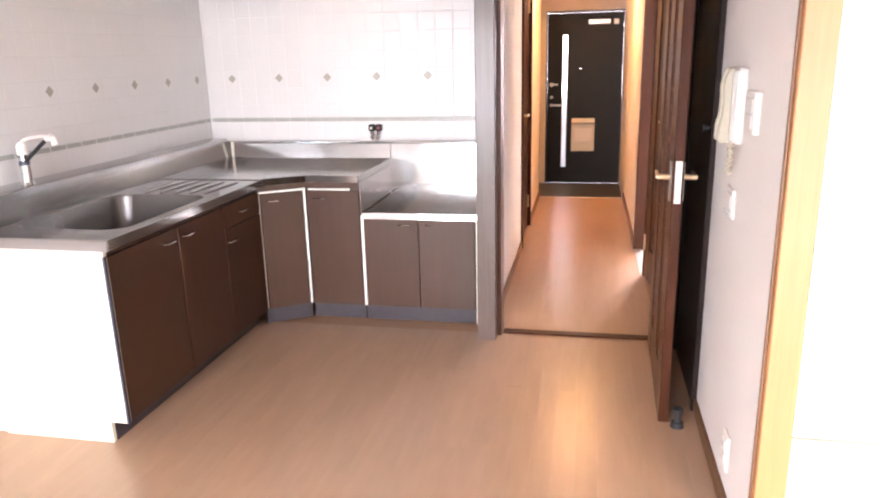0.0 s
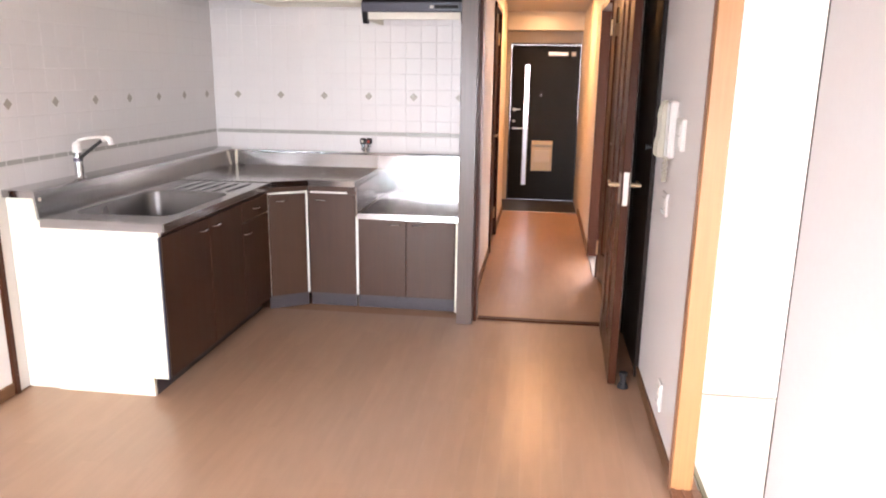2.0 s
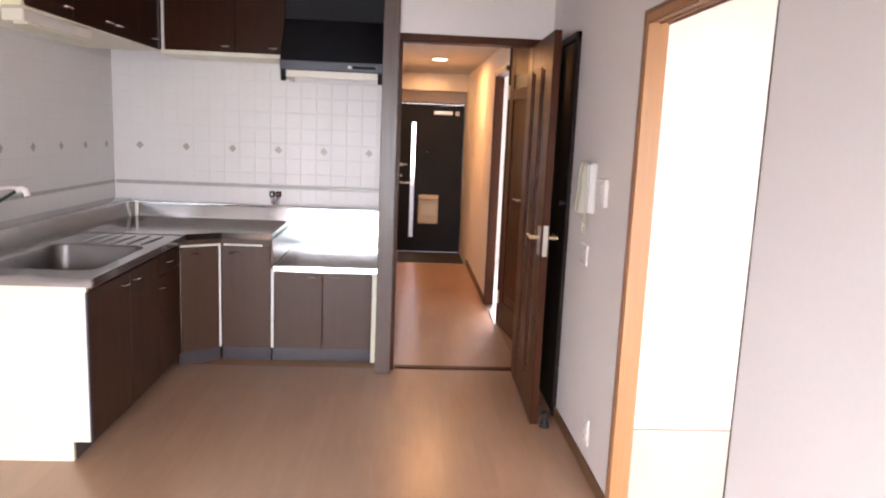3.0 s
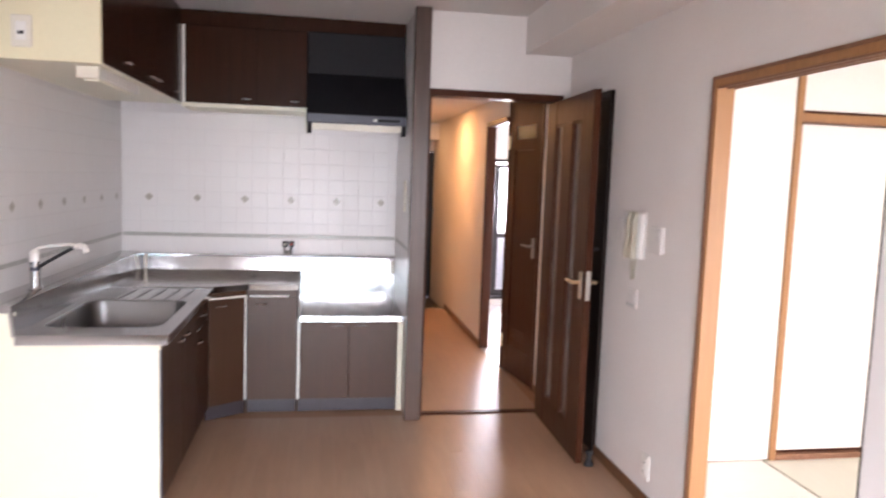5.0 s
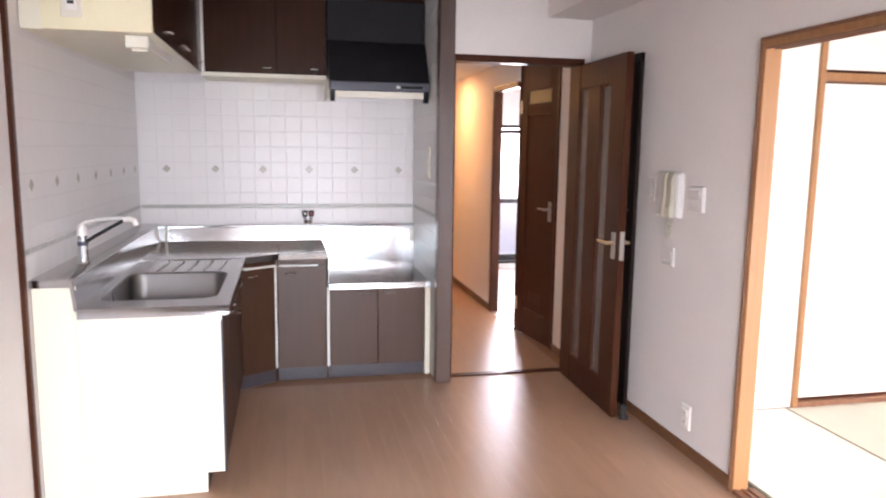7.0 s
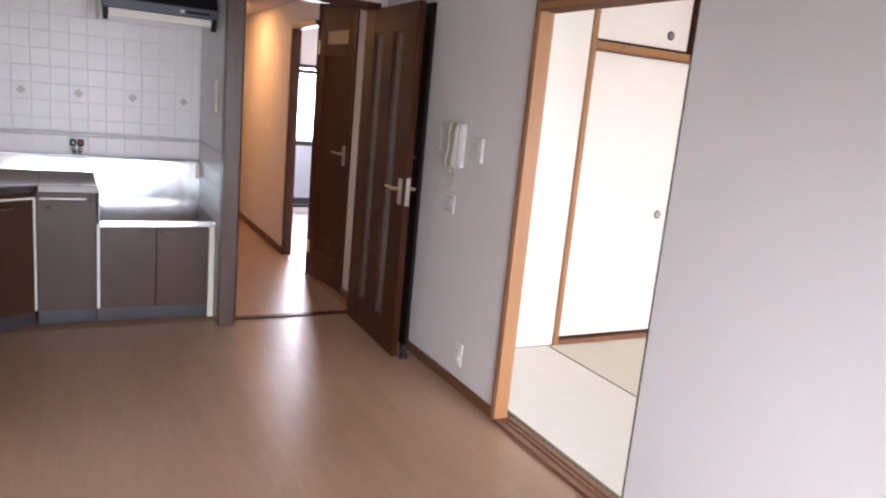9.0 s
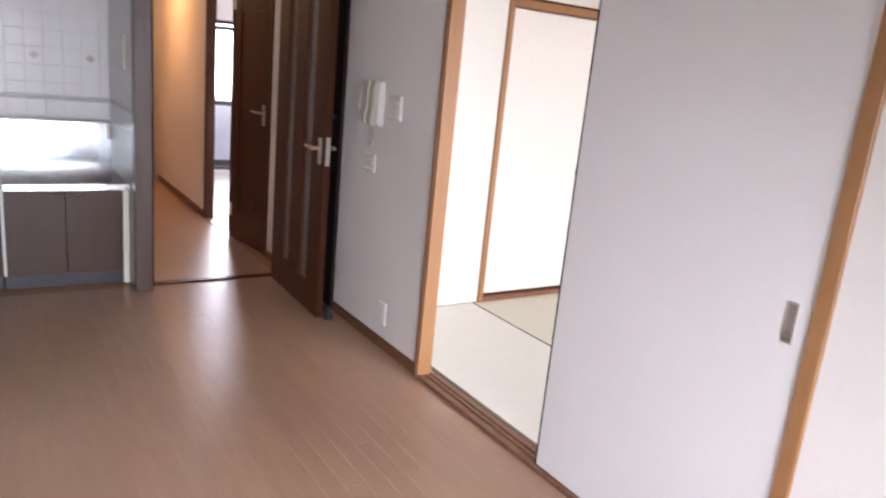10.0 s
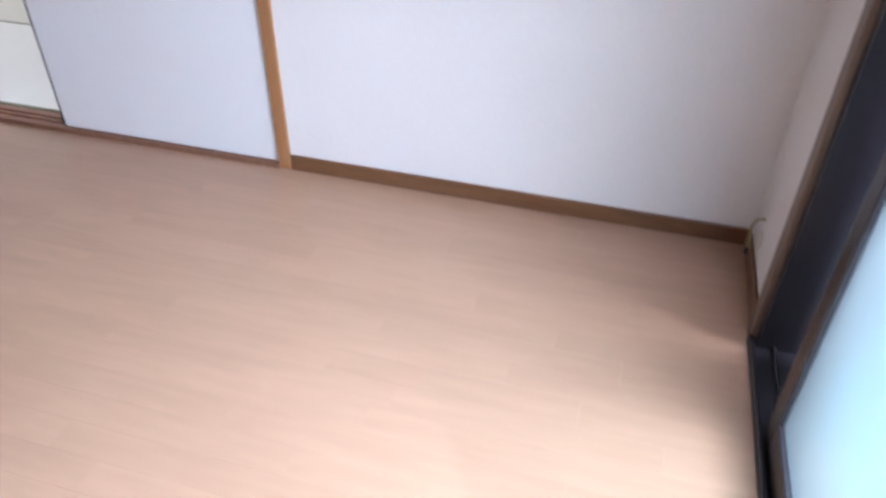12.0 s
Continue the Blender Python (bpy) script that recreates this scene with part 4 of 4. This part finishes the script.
part("spout_head", tube([along(0.205, 1.100), along(0.230, 1.107), along(0.252, 1.101), along(0.260, 1.078)], 0.0135, 14), PALEPLASTIC, fau, "white spout head")
part("lever", tube([along(-0.005, 1.070), along(0.02, 1.086), along(0.08, 1.098), along(0.15, 1.107), along(0.20, 1.110)], 0.0068, 12), PALEPLASTIC, fau, "white lever")

gas = thing("gas_valve", (-1.685, -0.028, 0.89), "small double gas valve with chrome body and dark knobs", "gas valve")
bm = cyl(bmesh.new(), (-1.685, -0.030, 0.890), (-1.685, -0.030, 0.925), 0.024, 0.018, n=20)
for s in (-1, 1):
    cyl(bm, (-1.685, -0.030, 0.915), (-1.685 + s * 0.022, -0.052, 0.912), 0.011, n=14)
    cyl(bm, (-1.685 + s * 0.020, -0.030, 0.925), (-1.685 + s * 0.020, -0.030, 0.945), 0.013, n=14)
part("body", bm, CHROME, gas)
for s in (-1, 1):
    k = box(bmesh.new(), -1.685 + s * 0.021 - 0.018, -1.685 + s * 0.021 + 0.018, -0.046, -0.014, 0.945, 0.985, bevel=0.006)
    part("knob", k, RUBBER, gas)
    part("knob_mark", box(bmesh.new(), -1.685 + s * 0.021 - 0.007, -1.685 + s * 0.021 + 0.007, -0.0485, -0.0455, 0.957, 0.972, bevel=0.001), RED if s > 0 else IVORY, gas)

# ---- wall cabinets
CZ0, CZ1, FX, FY = 1.842, 2.405, -2.312, -0.375
wall_cab = thing("wall_cabinet", (-2.52, -1.18, CZ0), "dark brown wall cabinet with a cream end panel", "kitchen cabinet", group="kitchen wall cabinets")
part("body", boxes((-2.778, FX - 0.020, -1.965, -0.36, CZ0 + 0.012, CZ1)), LAMINATE_UPPER, wall_cab)
part("base_panel", boxes((-2.778, FX - 0.004, -1.9645, -0.36, CZ0, CZ0 + 0.012)), WHITELAM, wall_cab, "pale underside")
part("end_panel", boxes((-2.700, FX - 0.002, -1.985, -1.965, CZ0, CZ1)), CREAMLAM, wall_cab, "cream end panel")
part("side_filler", boxes((-2.779, -2.702, -1.966, -1.950, CZ0 + 0.012, CZ1)), WHITELAM, wall_cab, "white filler at the wall")
part("top_filler", boxes((FX - 0.019, FX - 0.004, -1.953, -0.378, 2.318, CZ1)), LAMINATE_UPPER, wall_cab)
for a, b, hy in ((-1.953, -1.552, -1.60), (-1.548, -1.092, -1.15), (-1.088, -0.742, -1.03), (-0.738, -0.400, -0.50)):
    d = part("door", boxes((FX - 0.019, FX, a, b, CZ0 + 0.004, 2.314), bevel=0.0015), LAMINATE_UPPER, wall_cab)
    bar_handle(d, (FX - 0.001, hy - 0.03, CZ0 + 0.055), (FX - 0.001, hy + 0.03, CZ0 + 0.055), (0.018, 0, 0))
wall_cab2 = thing("wall_cabinet", (-1.93, -0.19, CZ0), "dark brown wall cabinet with two doors beside the hood", "kitchen cabinet", group="kitchen wall cabinets")
part("body", boxes((FX - 0.018, -1.570, -0.355, 0.0, CZ0 + 0.012, CZ1)), LAMINATE_UPPER, wall_cab2)
part("base_panel", boxes((FX - 0.002, -1.570, -0.372, 0.0, CZ0 - 0.012, CZ0 + 0.012)), WHITELAM, wall_cab2, "pale underside")
part("white_strip", boxes((FX + 0.001, FX + 0.017, FY - 0.001, -0.355, CZ0 + 0.012, 2.314)), WHITEEDGE, wall_cab2, "white corner strip")
part("top_filler", boxes((FX + 0.002, -0.957, -0.368, -0.34, 2.318, CZ1)), LAMINATE_UPPER, wall_cab2)
for a, b, hx in ((FX + 0.020, -1.874, -1.93), (-1.870, -1.572, -1.64)):
    d = part("door", boxes((a, b, FY, -0.356, CZ0 + 0.012, 2.314), bevel=0.0015), LAMINATE_UPPER, wall_cab2)
    bar_handle(d, (hx - 0.03, FY, CZ0 + 0.045), (hx + 0.03, FY, CZ0 + 0.045), (0, -0.016, 0))

ulamp = thing("cabinet_light", (-2.38, -1.5, CZ0), "slim white fluorescent light under the wall cabinet", "lamp")
part("housing", boxes((-2.425, -2.345, -1.90, -1.28, CZ0 - 0.045, CZ0 - 0.001), bevel=0.004), PALEPLASTIC, ulamp)
part("diffuser", boxes((-2.415, -2.355, -1.86, -1.32, CZ0 - 0.056, CZ0 - 0.045), bevel=0.004), WHITELAM, ulamp)
part("end_cap", boxes((-2.428, -2.342, -1.915, -1.895, CZ0 - 0.05, CZ0 - 0.001), bevel=0.004), IVORY, ulamp)
part("pull_switch", boxes((-2.395, -2.375, -1.25, -1.22, CZ0 - 0.04, CZ0 - 0.001), bevel=0.003), PALEPLASTIC, ulamp)

# ---- range hood
hood = thing("range_hood", (-1.26, -0.3, 1.69), "black enamelled range hood with a grey front bar", "range hood")
HX0, HX1 = -1.566, -0.960
part("upper_body", boxes((HX0, HX1, -0.405, 0.0, 2.062, 2.316), bevel=0.004), BLACK, hood)
part("sloped_body", prism([(0.0, 1.80), (0.0, 2.0615), (-0.408, 2.0615), (-0.425, 2.05), (-0.585, 1.812), (-0.585, 1.80)], "x", HX0 + 0.001, HX1 - 0.001), BLACK, hood)
fb = part("front_bar", boxes((HX0 + 0.002, HX1 - 0.002, -0.604, -0.560, 1.752, 1.806), bevel=0.004), HOODLIP, hood, "grey-blue front bar")
part("switch_panel", boxes((-1.172, -1.000, -0.6065, -0.603, 1.765, 1.792), bevel=0.0015), GREYBLUE, fb, "grey-blue switch strip")
part("switch_face", boxes((-1.140, -1.005, -0.608, -0.606, 1.769, 1.788), bevel=0.0008), BLACK, fb)
part("button", boxes((-1.166, -1.146, -0.609, -0.606, 1.771, 1.786), bevel=0.001), GREYPLASTIC, fb)
part("filter_plate", boxes((HX0 + 0.03, HX1 - 0.03, -0.55, -0.02, 1.772, 1.80)), PALEPLASTIC, hood, "pale filter plate underneath")
part("splash_guard", boxes((HX0 + 0.035, HX1 - 0.035, -0.575, -0.569, 1.712, 1.752), bevel=0.001), IVORY, hood, "pale guard below the bar")
for x in (HX0 + 0.006, HX1 - 0.032):
    part("bracket", prism([(-0.600, 1.752), (-0.600, 1.735), (-0.575, 1.690), (-0.545, 1.690), (-0.50, 1.752)], "x", x, x + 0.026), BLACK, hood)
part("side_panel", boxes((HX0 - 0.006, HX0 + 0.002, -0.50, -0.012, 1.715, 1.829), bevel=0.001), WHITELAM, hood, "pale side board")

# ---------------------------------------------------------------- fittings on the walls
inter = thing("intercom", (0.0, -1.87, 1.10), "ivory wall intercom phone with a hanging coiled cord", "intercom")
part("base", boxes((-0.030, 0.0, -1.927, -1.715, 1.105, 1.324), bevel=0.008), SWITCHWHITE, inter, "pale flat back housing")
# Grey plastic here stands in for the shaded side of the housing.
part("cradle", boxes((-0.042, -0.0295, -1.923, -1.833, 1.112, 1.318), bevel=0.005), GREYPLASTIC, inter, "handset cradle greyed for shade")
GRIP = [(-0.041, 1.108), (-0.066, 1.108), (-0.072, 1.118), (-0.071, 1.160), (-0.064, 1.186), (-0.062, 1.240), (-0.065, 1.268), (-0.060, 1.300), (-0.048, 1.326), (-0.041, 1.322)]
phone = part("handset", prism([(x * 0.9, z) for x, z in GRIP], "y", -1.910, -1.840, bevel=0.004), INTERCOM, inter, "ivory handset")
for y in (-1.917, -1.857):
    part("handset_ridge", prism(GRIP, "y", y, y + 0.024, bevel=0.006), INTERCOM, phone)
coil = [(-0.022 + 0.007 * math.cos(k * 1.3), -1.826 + 0.006 * math.sin(k * 1.3) - 0.040 * (k / 70), 1.108 - 0.100 * math.sin(k / 70 * math.pi)) for k in range(71)]
part("coiled_cord", tube(coil, 0.0034, 6), INTERCOM, inter, "coiled ivory cord")
ph = thing("wall_plate", (0.0, -1.62, 1.2), "small pale wall plate with buttons behind the intercom", "wall plate")
part("plate", boxes((-0.008, 0.0, -1.66, -1.59, 1.17, 1.29), bevel=0.003), SWITCHWHITE, ph)
for i in range(4):
    part("button", boxes((-0.012, -0.007, -1.636, -1.614, 1.186 + i * 0.024, 1.200 + i * 0.024), bevel=0.002), SWITCHWHITE, ph)


def wall_switch(name, y0, y1, z0, z1, label, mat, rockers, category, deep=0.010):
    s = thing(name, (0.0, (y0 + y1) / 2, z0), label, category)
    part("plate", boxes((-deep, 0.0, y0, y1, z0, z1), bevel=0.004), mat, s)
    for a, b in rockers:
        part("insert", boxes((-deep - 0.0035, 0.001 - deep, y0 + 0.018, y1 - 0.018, a, b), bevel=0.002), PALEPLASTIC if mat is IVORY else mat, s)
    return s


wall_switch("light_switch", -2.106, -1.990, 1.150, 1.266, "pale light switch plate beside the intercom", SWITCHWHITE, ((1.168, 1.205), (1.210, 1.248)), "light switch", deep=0.018)
ctl = wall_switch("remote_panel", -1.876, -1.768, 0.866, 0.960, "pale control panel below the intercom", SWITCHWHITE, ((0.90, 0.94),), "control panel")
for i in range(3):
    part("key", boxes((-0.0135, -0.0095, -1.860 + i * 0.030, -1.838 + i * 0.030, 0.874, 0.886), bevel=0.001), GREYPLASTIC, ctl)
o = wall_switch("power_outlet", -2.104, -2.030, 0.126, 0.244, "pale double power outlet near the floor", PALEPLASTIC, ((0.144, 0.179), (0.188, 0.223)), "power outlet")
for z in (0.1615, 0.2055):
    for y in (-2.074, -2.060):
        part("slot", boxes((-0.0142, -0.0130, y - 0.001, y + 0.001, z - 0.005, z + 0.005)), RUBBER, o)

ks = thing("hood_switch", (XP - 0.006, -0.56, 1.24), "tall ivory switch plate on the tiled partition", "light switch")
part("plate", boxes((-0.967, -0.955, -0.615, -0.525, 1.235, 1.425), bevel=0.004), IVORY, ks)
for z in (1.262, 1.312, 1.362):
    part("insert", boxes((-0.9705, -0.966, -0.598, -0.542, z, z + 0.036), bevel=0.002), PALEPLASTIC, ks)
co = thing("cabinet_outlet", (-2.59, -1.985, 1.90), "ivory outlet on the cabinet's cream end panel", "power outlet")
part("plate", boxes((-2.630, -2.555, -1.995, -1.985, 1.885, 2.005), bevel=0.004), IVORY, co)
part("insert", boxes((-2.612, -2.573, -1.9985, -1.994, 1.91, 1.98), bevel=0.002), PALEPLASTIC, co)
part("slot", boxes((-2.604, -2.581, -1.9995, -1.998, 1.932, 1.944)), RUBBER, co)
hall_sw = thing("hall_outlet", (-0.075, 2.35, 0.2), "ivory outlet low on the hall wall", "power outlet")
part("plate", boxes((-0.083, -0.075, 2.32, 2.39, 0.14, 0.26), bevel=0.003), IVORY, hall_sw)
part("insert", boxes((-0.086, -0.0825, 2.338, 2.372, 0.165, 0.235), bevel=0.002), PALEPLASTIC, hall_sw)
tv = thing("wall_cable", (-0.125, YW, 0.065), "olive antenna cable hanging out of the wall", "cable")
part("cable", tube([(-0.130, YW + 0.001, 0.175), (-0.127, YW + 0.020, 0.170), (-0.125, YW + 0.030, 0.145), (-0.127, YW + 0.028, 0.115), (-0.135, YW + 0.026, 0.095), (-0.141, YW + 0.028, 0.080)], 0.0035, 8), CABLE, tv)
part("plug", cyl(bmesh.new(), (-0.141, YW + 0.028, 0.083), (-0.145, YW + 0.029, 0.065), 0.006, n=12), RUBBER, tv)
part("bracket", boxes((-0.150, -0.120, YW, YW + 0.006, 0.09, 0.135), bevel=0.002), IVORY, tv)
rose = thing("ceiling_rose", (-1.37, -1.16, CEIL), "round ivory ceiling lamp socket", "ceiling fitting", group="ceiling fittings")
bm = cyl(bmesh.new(), (-1.37, -1.16, CEIL), (-1.37, -1.16, CEIL - 0.012), 0.052, 0.050, n=28)
cyl(bm, (-1.37, -1.16, CEIL - 0.012), (-1.37, -1.16, CEIL - 0.026), 0.036, 0.032, n=28)
part("body", bm, PALEPLASTIC, rose)
smoke = thing("ceiling_detector", (-1.88, -1.02, CEIL), "small round ceiling detector", "ceiling fitting", group="ceiling fittings")
bm = cyl(bmesh.new(), (-1.88, -1.02, CEIL), (-1.88, -1.02, CEIL - 0.014), 0.045, 0.043, n=28)
cyl(bm, (-1.88, -1.02, CEIL - 0.014), (-1.88, -1.02, CEIL - 0.034), 0.030, 0.022, n=28)
part("body", bm, PALEPLASTIC, smoke)

# ---------------------------------------------------------------- pieces: tiles and planks
PITCH, GAP = 0.102, 0.003
RNG = random.Random(7)
TILE_MESHES = {}


def tile_mesh(w, h, mat, d=0.006):
    """One glazed tile in its own axes: x across, z up, its face towards -y, the edges softened."""
    key = (round(w, 3), round(h, 3), mat.name)
    if key not in TILE_MESHES:
        bm = bmesh.new()
        e = 0.0022
        b = [bm.verts.new((sx * w / 2, 0, sz * h / 2)) for sx, sz in ((-1, -1), (1, -1), (1, 1), (-1, 1))]
        m = [bm.verts.new((sx * w / 2, -d + 0.0014, sz * h / 2)) for sx, sz in ((-1, -1), (1, -1), (1, 1), (-1, 1))]
        f = [bm.verts.new((sx * (w / 2 - e), -d, sz * (h / 2 - e))) for sx, sz in ((-1, -1), (1, -1), (1, 1), (-1, 1))]
        for i in range(4):
            j = (i + 1) % 4
            bm.faces.new((b[i], b[j], m[j], m[i])), bm.faces.new((m[i], m[j], f[j], f[i]))
        bm.faces.new(f)
        TILE_MESHES[key] = mesh_of("tile", bm, mat, smooth=False)
    return TILE_MESHES[key]


def place(name, me, parent, m):
    ob = new(name, me)
    ob.parent = parent
    ob.matrix_local = parent.matrix_world.inverted() @ m
    return ob


def tile_field(parent, u0, u1, first, zs, at):
    """Rows of tiles between u0 and u1, with a joint centred on first + n * PITCH. at(u, z) gives a tile's pose."""
    k0, k1 = math.ceil((u0 - first) / PITCH - 1e-6), math.floor((u1 - first) / PITCH + 1e-6)
    cuts = [u0] + [first + k * PITCH for k in range(k0, k1 + 1)] + [u1]
    cuts = [c for i, c in enumerate(cuts) if i == 0 or c - cuts[i - 1] > 0.004]
    for z0, z1, mat in zs:
        for i, (a, b) in enumerate(zip(cuts, cuts[1:])):
            w, h = b - a - GAP, z1 - z0 - GAP
            if w < 0.008:
                continue
            tilt = pose(0, 0, 0, RNG.uniform(-0.25, 0.25), 0, RNG.uniform(-0.25, 0.25))
            place("tile", tile_mesh(w, h, mat), parent, at((a + b) / 2, (z0 + z1) / 2) @ tilt)


def diamond_mesh():
    bm = bmesh.new()
    r = 0.026
    lo = [bm.verts.new((r * math.cos(i * math.pi / 2), 0.0, r * math.sin(i * math.pi / 2))) for i in range(4)]
    hi = [bm.verts.new((0.94 * r * math.cos(i * math.pi / 2), -0.0012, 0.94 * r * math.sin(i * math.pi / 2))) for i in range(4)]
    for i in range(4):
        j = (i + 1) % 4
        bm.faces.new((lo[i], lo[j], hi[j], hi[i]))
    bm.faces.new(hi)
    bmesh.ops.recalc_face_normals(bm, faces=bm.faces[:])
    return mesh_of("tile_motif", bm, MOTIF, smooth=False)


DIAMOND = diamond_mesh()
ROWS_Z = [(0.900, 0.998, TILE), (1.000, 1.026, BORDER), (1.028, 1.104, TILE)] + [(1.104 + PITCH * i, 1.104 + PITCH * (i + 1), TILE) for i in range(7)]
back_at = lambda u, z: pose(u, 0.0095, z)
left_at = lambda u, z: pose(XL - 0.0025, u, z, 0, 0, 90)
side_at = lambda u, z: pose(XP + 0.0005, u, z, 0, 0, -90)
tile_field(wall_kitchen, -2.755, -0.957, -2.590 - PITCH / 2, [r for r in ROWS_Z if r[1] < 1.84], back_at)
for i in range(6):
    place("tile_motif", DIAMOND, wall_kitchen, pose(-2.590 + 0.306 * i, 0.0031, 1.261))
tile_field(wall_left, -2.096, 0.0, -0.112 - PITCH / 2, [r for r in ROWS_Z if r[1] < 1.84], left_at)
for i in range(7):
    place("tile_motif", DIAMOND, wall_left, pose(XL + 0.0039, -0.112 - 0.306 * i, 1.261, 0, 0, 90))
tile_field(partition, -0.786, 0.0, -0.150 - PITCH / 2, [(0.592 + PITCH * i, 0.592 + PITCH * (i + 1), TILE) for i in range(4)] + ROWS_Z[1:] + [(1.818, 1.92, TILE), (1.92, 2.022, TILE), (2.022, 2.124, TILE), (2.124, 2.226, TILE), (2.226, 2.328, TILE)][1:], side_at)

PLANK_MESHES = {}


def plank_mesh(w, l):
    key = (round(w, 3), round(l, 2))
    if key not in PLANK_MESHES:
        bm = bmesh.new()
        e = 0.00012
        lo = [bm.verts.new((sx * w / 2, sy * l / 2, -0.012)) for sx, sy in ((-1, -1), (1, -1), (1, 1), (-1, 1))]
        mi = [bm.verts.new((sx * w / 2, sy * l / 2, -0.0003)) for sx, sy in ((-1, -1), (1, -1), (1, 1), (-1, 1))]
        hi = [bm.verts.new((sx * (w / 2 - e), sy * (l / 2 - e), 0.0)) for sx, sy in ((-1, -1), (1, -1), (1, 1), (-1, 1))]
        for i in range(4):
            j = (i + 1) % 4
            bm.faces.new((lo[i], lo[j], mi[j], mi[i])), bm.faces.new((mi[i], mi[j], hi[j], hi[i]))
        bm.faces.new(hi)
        PLANK_MESHES[key] = mesh_of("plank", bm, PLANK, smooth=False)
    return PLANK_MESHES[key]


def lay_planks(x0, x1, y0, y1, step, lengths):
    n = round((x1 - x0) / step)
    w = (x1 - x0) / n
    for i in range(n):
        y = y0
        cut = RNG.choice(lengths) * (0.35 + 0.3 * (i % 3))
        while y < y1 - 1e-4:
            l = round(min(cut, y1 - y), 2)
            if y1 - y - l < 0.12:
                l = y1 - y
            tilt = pose(0, 0, 0, 0, RNG.uniform(-0.012, 0.012), 0)
            place("plank", plank_mesh(w - 0.0001, l - 0.0001), floor, pose(x0 + (i + 0.5) * w, y + l / 2, 0.0) @ tilt)
            y += l
            cut = RNG.choice(lengths)


lay_planks(XL, 0.0, YW, -0.765, 0.0765, (0.61, 0.76, 0.91))
lay_planks(XC, -0.075, -0.715, 2.775, 0.0765, (0.61, 0.76, 0.91))
wall_left.matrix_world = SQUARE
